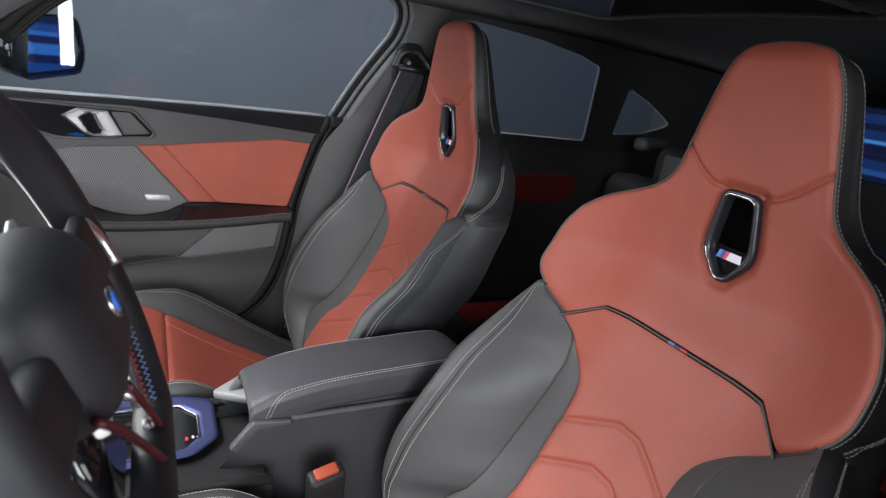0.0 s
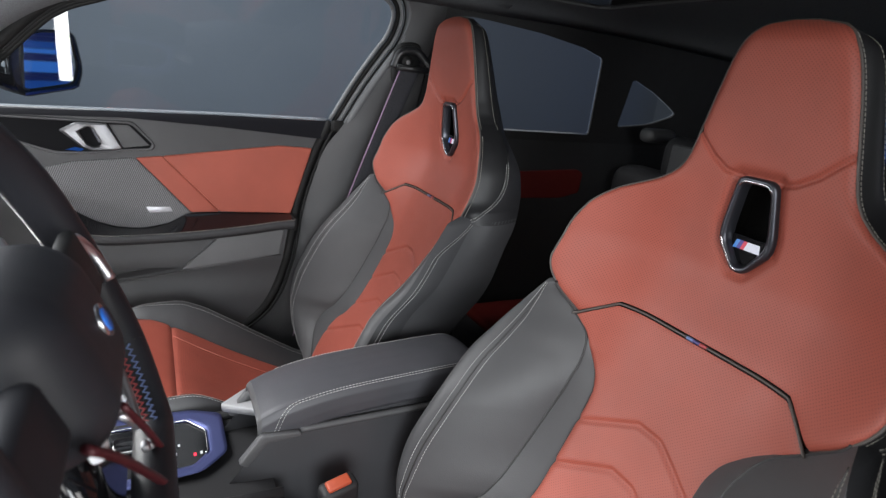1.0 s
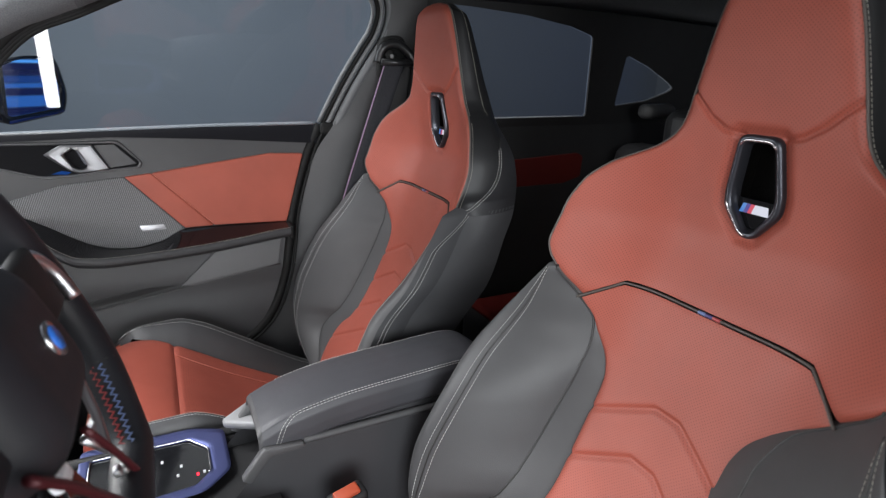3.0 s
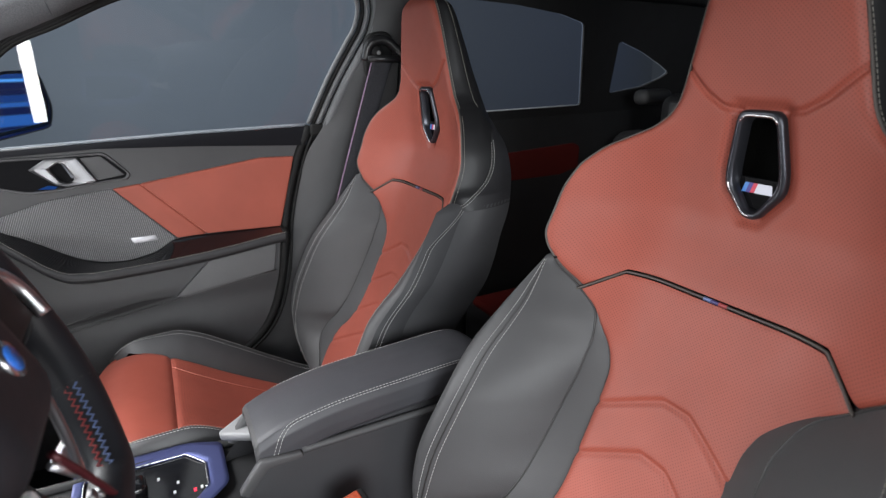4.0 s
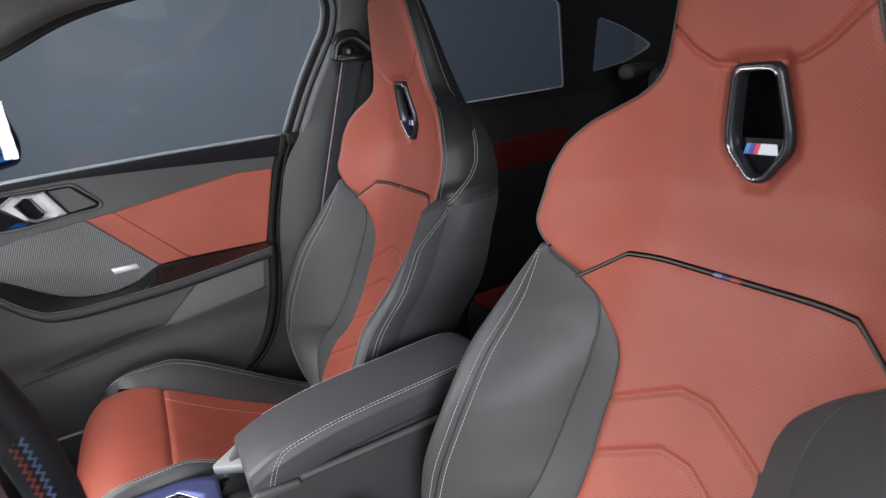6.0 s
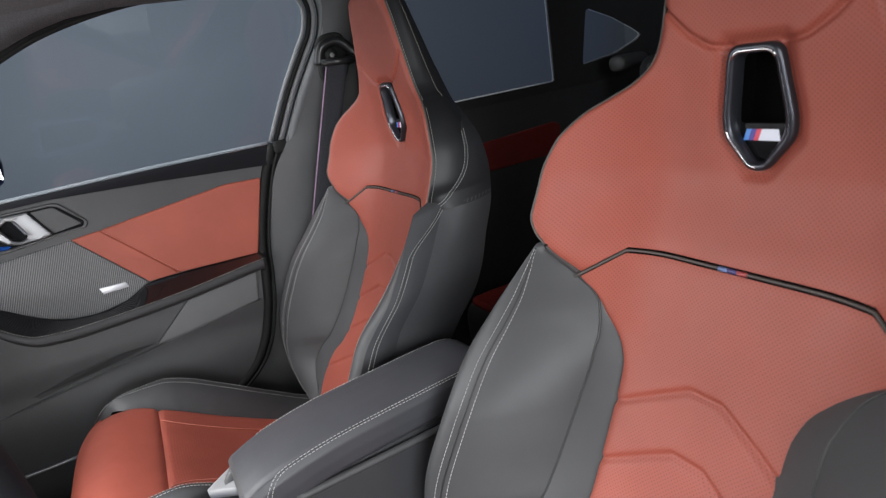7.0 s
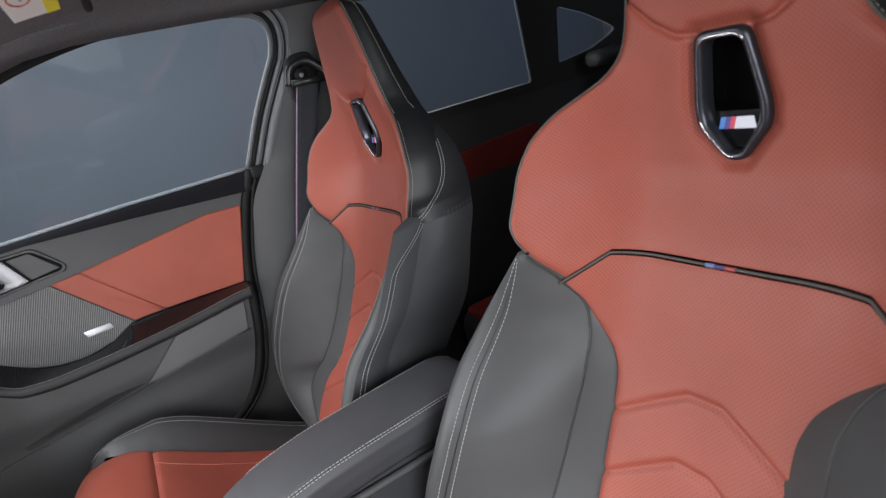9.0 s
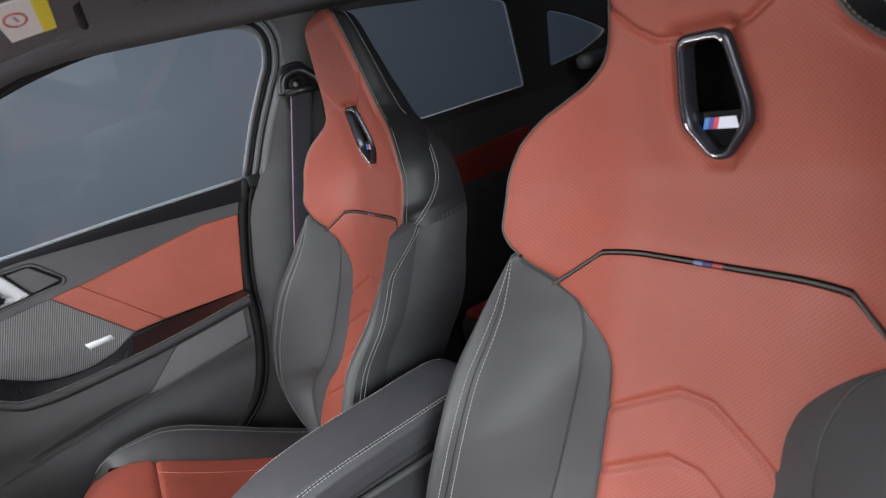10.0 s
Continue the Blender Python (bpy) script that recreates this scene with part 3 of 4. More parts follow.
    top_z = knots([(-0.05, 0.385), (0.05, 0.42), (0.14, 0.477), (0.226, 0.539), (0.3, 0.588), (0.34, 0.603), (0.41, 0.605), (0.445, 0.597), (0.475, 0.575)])
    out_x = knots([(-0.05, 0.225), (0.2, 0.238), (0.38, 0.24), (0.445, 0.236), (0.475, 0.226)])
    for side in (1, -1):
        sec = []
        for y in [-0.05 + 0.525 * i / 40 for i in range(41)]:
            w = half(y) - 0.002
            zt, xo = top_z(y), out_x(y)
            if side == inboard:
                zt, xo = zt + 0.016 * ease(y, 0.2, 0.12), xo - 0.02
                w = min(w, xo - 0.03)
            pz = [p.z for p in prof if p.y <= max(y, 0.03)][-1] if y < 0.44 else 0.58
            zi = min(pz - 0.008, zt - 0.004)
            sec.append(smooth_path([(side * w, y, zi), (side * (w + (xo - w) * 0.4), y, zi + (zt - zi) * 0.7), (side * (xo - 0.014), y, zt), (side * xo, y, zt - 0.012), (side * (xo + 0.012), y, zt - 0.07), (side * (xo + 0.01), y, 0.34)], 6))
        bm = bmesh.new()
        vv = [[bm.verts.new(p) for p in r] for r in sec]
        for p, q in zip(vv, vv[1:]):
            for i in range(len(p) - 1):
                bm.faces.new((p[i], p[i + 1], q[i + 1], q[i]))
        bm.faces.new(vv[-1])
        part("cushion_bolster", bm, grey_leather, seat, "grey leather cushion bolster")
        for k in (10, 14):
            part("stitching", stitches([r[k] + Vector((0, 0, 0.0008)) for r in sec[1:-1]]), thread_grey, seat, "pale grey stitching")
    part("seat_base", block((0.42, 0.4, 0.1), (0, 0.24, 0.33), 0.02), black_matt, seat, "black seat base and rails")
    return seat


front_seat(1).matrix_world = pose(-0.35, 0, 0)
seat_form.update(curl_minus=0.6, head=0.0116, shoulder=0.0, tuck=0.0)
front_seat(-1).matrix_world = Matrix.Translation((0.3614, 0.0718, 0.4989)) @ pose(0, 0, 0, -2.32) @ Matrix.Translation((0, -0.05, -0.5))


# ---- car body: floor, doors, pillars, roof ----
def glass_x(z):
    """The side glass leans inward as it rises."""
    return 0.712 - 0.35 * (z - 1.01)


rear_edge = knots([(0.42, 0.30), (0.476, 0.2), (0.52, 0.155), (0.61, 0.11), (0.72, 0.085), (0.77, 0.078), (0.94, 0.026), (1.012, -0.012)])
trim_x = knots([(0.40, 0.672), (0.55, 0.68), (0.62, 0.692), (0.648, 0.69), (0.70, 0.70), (0.78, 0.706), (0.945, 0.712), (1.0, 0.716), (1.012, 0.722)])


def on_door(y, z, h):
    return (trim_x(z) - h, y, z)


def passenger_door():
    door = thing("door_1", "closed passenger door with grey trim, red leather inlay and speaker grille", "car door", kind="structure")
    FRONT = 1.15

    def skin(u, v, a, b, h=0.0):
        z = a + (b - a) * v
        y = rear_edge(z) + (FRONT - rear_edge(z)) * u
        return Vector(on_door(y, z, h))

    part("upper_trim", sheet(lambda u, v: skin(u, v, 0.765, 1.006), span(0, 1, 30), span(0, 1, 24)), door_plastic, door, "dark grey moulded upper door trim")
    def sill(u, v):
        y = -0.012 + (FRONT + 0.012) * u
        top = 1.013 - 0.02 * max(0, y - 0.25)
        drop = 0.046 - 0.034 * min(1, max(0, y / 0.45))
        return Vector((0.722 - 0.016 * (1 - v) ** 0.6 + 0.002 * v, y, top - drop * (1 - v) ** 1.4))

    part("belt_rail", sheet(sill, span(0, 1, 40), span(0, 1, 10)), belt_black, door, "soft black top rail of the door")
    part("belt_seal", tube([(0.724, y, 1.0155 - 0.02 * max(0, y - 0.25)) for y in span(-0.014, FRONT, 30)], 0.0042, 8), seal_grey, door, "grey rubber window seal with a pale edge")
    # red leather inlay with its slanting crease
    def on_inlay(y, z, h):
        return (0.7052 + 0.037 * (z - 0.77) - h, y, z)

    inlay = rounded([(0.03, 0.942), (0.112, 0.946), (0.3795, 0.9125), (0.2575, 0.7775), (0.082, 0.770)], 0.005, 3)
    part("red_inlay", plate(inlay, on_inlay, 0.007, 0.003, 3), inlay_leather, door, "smooth red leather inlay", False)
    inlay = rounded([(0.3815, 0.9122), (0.436, 0.907), (0.323, 0.777), (0.2592, 0.777)], 0.004, 3)
    part("red_inlay", plate(inlay, on_inlay, 0.0064, 0.0025, 3), inlay_leather, door, "red leather strip beside the grille", False)
    part("inlay_groove", tube([on_inlay(0.3805 - 0.122 * t, 0.912 - 0.134 * t, 0.0025) for t in span(0.01, 0.99, 12)], 0.0016, 6), inlay_leather, door, "groove between the two red panels")
    crease = [on_inlay(0.3775 - 0.122 * t, 0.9105 - 0.132 * t, 0.0066) for t in span(0.02, 0.98, 40)]
    part("inlay_seam", stitches(crease, 0.006, 0.0042, 0.0005), thread_red, door, "fine red stitching along the crease")
    grille = rounded([(0.438, 0.907), (0.56, 0.896), (0.642, 0.872), (0.7, 0.86), (0.624, 0.824), (0.591, 0.803), (0.556, 0.779), (0.52, 0.758), (0.48, 0.745), (0.436, 0.74), (0.376, 0.75), (0.325, 0.776)], 0.004, 3)
    part("speaker_grille", plate(grille, on_door, 0.004, 0.002), ribs_grey, door, "grey ribbed speaker grille")
    tag = rounded([(0.42, 0.7925), (0.368, 0.7915), (0.3635, 0.7785), (0.4145, 0.7775)], 0.002, 3)
    part("speaker_tag", plate(tag, lambda a, b, h: on_door(a, b, h + 0.005), 0.002, 0.0006), silver, door, "small bright metal tag")
    # handle in its recess
    rim = rounded([(0.7, 0.992), (0.545, 0.989), (0.437, 0.989), (0.394, 0.937), (0.4, 0.925), (0.453, 0.922), (0.54, 0.912), (0.59, 0.911), (0.618, 0.92), (0.66, 0.936), (0.7, 0.945)], 0.012, 4)
    rim_in = [(0.54 + (a - 0.54) * 0.955, 0.952 + (b - 0.952) * 0.84) for a, b in rim]
    bezel = part("handle_bezel", ring_frame(rim, rim_in, on_door, 0.006), bezel_grey, door, "dark grey raised surround of the handle")
    # No hollow here: the recess's darkness is put into a flat near-black plate.
    part("handle_bowl", plate(rim_in, lambda a, b, h: on_door(a, b, h + 0.0022), 0.0015), recess_shade, bezel, "flat dark plate standing for the recess behind the handle", False)
    part("handle_plate", plate(rounded([(0.486, 0.98), (0.446, 0.981), (0.406, 0.936), (0.46, 0.929)], 0.003, 2), on_door, 0.0052, 0.001), door_plastic, bezel, "dark grey cover plate", False)
    part("handle_light", plate([(0.572, 0.9215), (0.552, 0.928), (0.535, 0.924), (0.542, 0.9185)], on_door, 0.0045), deep_blue, bezel, "blue lit edge under the handle", False)

    def pull(a, b, h):
        """The pull leans out of the door, with a bevelled front arm."""
        return on_door(a, b, h + 0.006 + 0.06 * max(0, a - 0.5) - 0.5 * max(0, a - 0.556))

    outer = rounded([(0.58, 0.964), (0.548, 0.983), (0.489, 0.982), (0.461, 0.93), (0.473, 0.926), (0.519, 0.923), (0.536, 0.929)], 0.002, 2)
    hole = rounded([(0.543, 0.964), (0.523, 0.976), (0.516, 0.97), (0.501, 0.938), (0.506, 0.932), (0.517, 0.93), (0.529, 0.936)], 0.002, 2)
    bm = bmesh.new()
    rows = []
    for mix, h in ((0.0, 0.0), (0.0, 0.009), (0.06, 0.0108), (0.3, 0.0125), (0.86, 0.0105), (1.0, 0.008), (1.0, -0.004)):
        rows.append([bm.verts.new(pull(p[0] + (q[0] - p[0]) * mix, p[1] + (q[1] - p[1]) * mix, h)) for p, q in zip(outer, hole)])
    for p, q in zip(rows, rows[1:]):
        for k in range(len(outer)):
            bm.faces.new((p[k], p[(k + 1) % len(outer)], q[(k + 1) % len(outer)], q[k]))
    crisp(part("door_handle", bm, handle_silver, door, "satin silver faceted door pull"), 22)
    part("handle_inner", plate([(0.521, 0.972), (0.515, 0.97), (0.501, 0.941), (0.507, 0.938)], lambda a, b, h: pull(a, b, h - 0.006), 0.004, 0.001), gunmetal, door, "inner edge of the pull", False)
    # armrest ledge with a gloss insert and a rounded lip
    lip_z = knots([(0.07, 0.764), (0.115, 0.761), (0.195, 0.752), (0.297, 0.743), (0.391, 0.738), (0.48, 0.736), (0.541, 0.742), (0.576, 0.761), (0.622, 0.802), (0.7, 0.86), (1.15, 0.9)])
    wall_z = knots([(0.07, 0.77), (0.3, 0.776), (0.325, 0.774), (0.376, 0.75), (0.436, 0.74), (0.48, 0.744), (0.52, 0.757), (0.556, 0.778), (0.591, 0.803), (0.624, 0.823), (0.7, 0.862), (1.15, 0.9)])
    lip_x = knots([(0.07, 0.645), (0.3, 0.64), (0.55, 0.64), (0.66, 0.66), (0.75, 0.69), (1.15, 0.70)])
    ys = span(0.084, FRONT, 120)

    def ledge(y, v):
        inner = trim_x(wall_z(y)) - 0.003
        low = lip_z(y) + 0.001
        return Vector((inner + (lip_x(y) + 0.008 - inner) * v, y, wall_z(y) + (low - wall_z(y)) * v**0.8))

    part("armrest_top", sheet(lambda u, v: ledge(u, v), ys, span(0, 1, 10)), black_gloss, door, "gloss black ledge under the inlay")

    def lip(y, v):
        path = ((0.012, -0.001), (0.006, 0.003), (-0.001, 0.002), (-0.004, -0.004), (-0.004, -0.011), (0.0, -0.018), (0.01, -0.022), (0.03, -0.024), (0.066, -0.025))
        f = v * (len(path) - 1)
        i = min(int(f), len(path) - 2)
        dx = path[i][0] + (path[i + 1][0] - path[i][0]) * (f - i)
        dz = path[i][1] + (path[i + 1][1] - path[i][1]) * (f - i)
        return Vector((min(lip_x(y) + dx, 0.712), y, lip_z(y) + dz))

    part("armrest", sheet(lip, ys, span(0, 1, 44)), door_leather, door, "dark padded armrest edge")
    part("armrest_seam", tube([lip(y, 0.1) for y in ys], 0.0011, 5), piping_black, door)
    part("stitching", stitches([lip(y, 0.17) + Vector((0, 0, 0.0006)) for y in ys[:90]]), thread_dark, door, "fine grey stitching")
    part("armrest_end", block((0.06, 0.012, 0.034), (0.68, 0.08, 0.752), 0.004), rubber, door, "black end of the armrest")
    part("lower_trim", sheet(lambda u, v: skin(u, v, 0.26, 0.77, -0.001), span(0, 1, 40), span(0, 1, 30)), door_plastic, door, "dark grey lower door trim")
    pocket = [(0.112, 0.662), (0.098, 0.728), (0.262, 0.711), (0.35, 0.635), (0.325, 0.632)]
    part("trim_wedge", plate(rounded(pocket, 0.004, 2), on_door, 0.008, 0.003), wedge_grey, door, "lighter grey wedge-shaped insert", False)
    part("trim_ridge", tube([on_door(y, 0.66 - 0.134 * (y - 0.104), 0.002) for y in span(0.108, FRONT, 24)], 0.003, 6), pillar_plastic, door, "raised line along the lower trim")
    # Black patch laid on the trim for the shade inside the slot.
    part("pocket_slot", plate([(0.356, 0.637), (0.42, 0.64), (0.52, 0.628), (0.6, 0.609), (0.59, 0.602), (0.46, 0.62)], on_door, 0.002), black_matt, door, "flat black patch for the shaded slot of the door pocket", False)
    part("sill_scuff", tube([on_door(y, 0.452, 0.004) for y in span(0.3, FRONT, 12)], 0.004, 6), silver, door, "thin bright line low on the door")
    edge = [on_door(rear_edge(z) - 0.008, z, -0.004) for z in span(0.42, 1.01, 40)]
    part("door_seal", tube(edge, 0.012, 8), rubber, door, "black rubber door seal")
    part("seal_lip", tube([Vector(p) + Vector((-0.01, -0.016, 0)) for p in edge], 0.004, 6), rubber, door)
    # outer skin, blue
    part("outer_skin", sheet(lambda u, v: Vector((0.86 + 0.03 * math.sin(math.pi * v) - 0.12 * max(0, v - 0.85), -1.3 + 3.2 * u, 0.25 + 0.70 * v)), span(0, 1, 30), span(0, 1, 14)), blue_paint, door, "blue painted outer skin")
    part("window_ledge", sheet(lambda u, v: Vector((0.728 + 0.115 * v, -0.02 + 1.2 * u, 1.006 - 0.02 * max(0, 1.2 * u - 0.27) - 0.01 * v)), span(0, 1, 20), span(0, 1, 3)), black_matt, door, "black ledge outside the glass")
    return door


def window_outline():
    """The front side window in (y, z): belt, sloping screen pillar, curved roof edge, middle pillar."""
    roof = smooth_path([(0, 0.66, 1.105), (0, 0.56, 1.2), (0, 0.466, 1.243), (0, 0.347, 1.294), (0, 0.2, 1.327), (0, 0.06, 1.334), (0, -0.06, 1.33), (0, -0.115, 1.316), (0, -0.136, 1.285), (0, -0.13, 1.24), (0, -0.108, 1.2), (0, -0.064, 1.12), (0, -0.018, 1.018)], 6)
    return [(p.y, p.z) for p in roof]


def side_glass():
    line = window_outline()
    poly = [(0.86, 0.985), (0.78, 1.04)] + line
    bm = bmesh.new()
    low = [bm.verts.new((glass_x(z) + 0.008, y, z)) for y, z in [(0.9, 0.98)] + [(y + (0.02 if y < 0.1 else 0) * 0 - (0.015 if y < -0.01 else 0), z + (0.012 if z > 1.03 else -0.01)) for y, z in line]]
    bm.faces.new(low)
    ob = part("window_1", bm, window_glass, None, "", False)
    face_in(ob, Vector((-1, 0, 0)))
    ob.visible_shadow = False
    tagged(ob, "clear side window of the passenger door", "window", kind="structure")


def frame_and_pillars():
    line = window_outline()
    roof = thing("roof_frame", "dark trim round the passenger side window and roof edge", "car pillar", kind="structure")
    # window seal in steps
    for off, rad, m, label in ((-0.004, 0.005, seal_mid, "grey glass run"), (0.007, 0.0055, rubber, "black rubber seal"), (0.017, 0.006, seal_mid, "grey rubber seal"), (0.028, 0.0045, rubber, "black inner seal"), (0.039, 0.0125, frame_grey, "grey door frame edge")):
        pts = []
        for i, (y, z) in enumerate(line):
            a, b = line[max(i - 1, 0)], line[min(i + 1, len(line) - 1)]
            ty, tz = b[0] - a[0], b[1] - a[1]
            k = math.hypot(ty, tz)
            ny, nz = tz / k, -ty / k
            if ny * (y - cy_win) + nz * (z - 1.15) < 0:
                ny, nz = -ny, -nz
            w = off if y < 0.05 else off * 0.5
            pts.append((glass_x(z) - 0.004 - off * 0.15, y + ny * w, z + nz * w))
        bend = next(i for i, (y, z) in enumerate(line) if y < -0.05)
        part("window_seal", tube(pts[: bend + 1], rad, 8), rubber, roof, "dark rubber seal along the roof")
        part("window_seal", tube(pts[bend:], rad, 8), m, roof, label)
    # middle pillar trim
    pil = thing("middle_pillar", "grey plastic middle pillar trim between the doors", "car pillar", kind="structure")
    front = knots([(0.3, 0.36), (0.42, 0.25), (0.476, 0.176), (0.52, 0.13), (0.61, 0.087), (0.72, 0.062), (0.77, 0.052), (0.94, 0.0), (1.018, -0.05), (1.12, -0.098), (1.2, -0.142), (1.24, -0.162), (1.285, -0.17), (1.33, -0.15)])
    back = knots([(0.3, -0.1), (0.6, -0.2), (1.0, -0.27), (1.33, -0.33)])
    px = knots([(0.3, 0.69), (0.6, 0.695), (0.9, 0.69), (1.02, 0.675), (1.15, 0.632), (1.25, 0.595), (1.33, 0.565)])

    def pillar(u, v, a=0.3, b=1.33):
        z = a + (b - a) * v
        y = front(z) + (back(z) - front(z)) * u
        bow = 0.022 * math.sin(math.pi * min(1, u * 1.6)) if u < 0.62 else 0.022 * math.sin(math.pi * min(1, 0.62 * 1.6))
        return Vector((px(z) + 0.012 - bow * 0.9, y, z))

    part("lower_pillar_trim", sheet(lambda u, v: pillar(u, v, 0.3, 0.99), span(0, 1, 16), span(0, 1, 40)), pillar_plastic, pil, "grained grey lower pillar trim")
    part("upper_pillar_trim", sheet(lambda u, v: pillar(u, v, 0.984, 1.33) + Vector((-0.0015, 0, 0)), span(0, 1, 16), span(0, 1, 30)), pillar_plastic, pil, "grey upper pillar trim")
    part("pillar_backing", sheet(lambda u, v: Vector((0.726, rear_edge(0.42 + 0.58 * v) + 0.02 - 0.09 * u, 0.42 + 0.58 * v)), span(0, 1, 2), span(0, 1, 20)), rubber, pil, "black seal behind the gap")
    part("trim_cap", block((0.02, 0.034, 0.03), (0.70, -0.034, 1.004), 0.006), rubber, pil, "black end cap of the belt rail")
    # rear door: dark panel, pillar and glass
    rear = thing("rear_door", "dark rear passenger door in deep shade", "car door", kind="structure")
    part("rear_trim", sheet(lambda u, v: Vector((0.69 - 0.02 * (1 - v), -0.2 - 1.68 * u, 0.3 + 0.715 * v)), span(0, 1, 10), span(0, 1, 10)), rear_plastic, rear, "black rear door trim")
    inlay = rounded([(-0.45, 0.888), (-0.6, 0.896), (-0.84, 0.906), (-0.862, 0.895), (-0.858, 0.83), (-0.79, 0.812), (-0.45, 0.812)], 0.008, 3)
    part("rear_inlay", plate(inlay, lambda a, b, h: (0.6865 - h, a, b), 0.008, 0.003), shaded_red, rear, "red leather inlay of the rear door, darkened for shade", False)
    part("rear_belt", tube([(0.684, y, 1.02) for y in span(-0.3, -0.856, 8)], 0.0035, 6), belt_bright, rear, "pale window seal")
    rear_glass("window_2", REAR_PANE)
    rear_glass("window_3", QUARTER_PANE)
    rear_glass("window_4", REAR_PANE, -1)
    rear_glass("window_5", QUARTER_PANE, -1)


def rear_x(z):
    return 0.69 - 0.35 * (z - 1.01)


REAR_PANE = [(-0.3, 1.022), (-0.857, 1.022), (-0.79, 1.252), (-0.7, 1.275), (-0.55, 1.295), (-0.38, 1.306), (-0.3, 1.308)]
QUARTER_PANE = [(-0.96, 1.053), (-1.09, 1.068), (-1.17, 1.095), (-1.19, 1.11), (-1.15, 1.13), (-1.05, 1.172), (-0.95, 1.203), (-0.94, 1.2)]


def face_in(ob, way):
    """Turns a pane's front to the cabin."""
    if ob.data.polygons[0].normal.dot(way) < 0:
        ob.data.flip_normals()


def rear_glass(name, outline, side=1):
    bm = bmesh.new()
    bm.faces.new([bm.verts.new((side * (rear_x(z) + 0.004), y, z)) for y, z in rounded(outline, 0.012, 3)])
    ob = part(name, bm, tinted_glass, None, "", False)
    face_in(ob, Vector((-side, 0, 0)))
    ob.visible_shadow = False
    return tagged(ob, "dark tinted rear side window", "window", kind="structure")


def rear_side(side):
    """The black body side round the two rear windows, with real openings."""
    outer = [(-0.24, 0.98), (-1.9, 0.98), (-1.9, 1.4), (-0.24, 1.4)]
    bm = bmesh.new()
    edges = []
    for poly in (outer, rounded(REAR_PANE, 0.012, 3), rounded(QUARTER_PANE, 0.012, 3)):
        vs = [bm.verts.new((side * rear_x(z), y, z)) for y, z in poly]
        edges += [bm.edges.new((a, b)) for a, b in zip(vs, vs[1:] + vs[:1])]
    bmesh.ops.triangle_fill(bm, edges=edges, use_beauty=True)
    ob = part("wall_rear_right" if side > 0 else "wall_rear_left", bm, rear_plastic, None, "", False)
    thick(ob, 0.006)
    tagged(ob, "black rear body side round the tinted windows", "car body", kind="structure")


cy_win = 0.25


def roof_and_floor():
    def liner(u, v):
        x = -0.58 + 1.14 * u
        y = 0.46 - 2.32 * v
        return Vector((x, y, 1.352 + 0.03 * (1 - (2 * u - 1) ** 2) - 0.05 * max(0, v - 0.45) ** 1.5 * 3 - 0.035 * abs(2 * u - 1) ** 8 - 1.0 * max(0, y - 0.2) ** 2))

    ob = part("ceiling_liner", sheet(liner, span(0, 1, 30), span(0, 1, 30)), headliner_cloth)
    thick(ob, 0.03, 1.0)
    tagged(ob, "dark grey cloth headliner of the car", "headliner", kind="structure")

    def over(x, y, drop):
        return liner((x + 0.58) / 1.14, (0.46 - y) / 2.32) - Vector((0, 0, drop))

    sun = thing("sunroof", "black glass sunroof panel set in the headliner", "sunroof", kind="structure")
    part("sunroof_glass", sheet(lambda u, v: over(-0.29 + 0.58 * u, 0.1 - 0.6 * v, 0.034), span(0, 1, 16), span(0, 1, 16)), black_gloss, sun, "black glass panel")
    rim = [(-0.295, -0.48), (-0.27, -0.505), (0.27, -0.505), (0.295, -0.48), (0.295, 0.105), (-0.295, 0.105), (-0.295, -0.48)]
    rim = [(ax + (bx - ax) * k / 10, ay + (by - ay) * k / 10) for (ax, ay), (bx, by) in zip(rim, rim[1:]) for k in range(10)]
    part("sunroof_rim", tube([over(x, y, 0.034) for x, y in rim], 0.005, 8), pillar_plastic, sun, "grey rim of the sunroof")

    # roof rail above the passenger window, running down into the screen pillar
    rail_in = smooth_path([(0.50, -0.4, 1.345), (0.505, -0.1, 1.352), (0.505, 0.1, 1.352), (0.50, 0.25, 1.338), (0.5, 0.36, 1.322), (0.53, 0.5, 1.283), (0.56, 0.64, 1.21), (0.6, 0.8, 1.11)], 6)
    rail_out = smooth_path([(0.60, -0.4, 1.33), (0.602, -0.12, 1.34), (0.598, 0.06, 1.342), (0.6, 0.2, 1.334), (0.612, 0.347, 1.3), (0.63, 0.466, 1.25), (0.648, 0.58, 1.2), (0.68, 0.72, 1.1)], 6)

    def rail(u, v):
        i = min(int(v * (len(rail_in) - 1) + 0.5), len(rail_in) - 1)
        p = rail_in[i].lerp(rail_out[i], u)
        return p + Vector((0.02, 0, 0.012)) * math.sin(math.pi * u) * -0.6

    ob = part("roof_rail", sheet(rail, span(0, 1, 10), span(0, 1, len(rail_in) - 1)), headliner_cloth)
    thick(ob, 0.02, 1.0)
    tagged(ob, "dark cloth roof rail and screen pillar trim", "car pillar", kind="structure")
    ob = part("floor_carpet", block((1.5, 3.4, 0.04), (0, -0.1, 0.26), 0.005), carpet, smooth=False)
    tagged(ob, "black car floor carpet", "carpet", kind="structure")
    ob = part("wall_driver_sill", block((0.08, 3.2, 0.14), (-0.76, -0.3, 0.33), 0.02), black_matt)
    tagged(ob, "black driver side door sill", "car body", kind="structure")
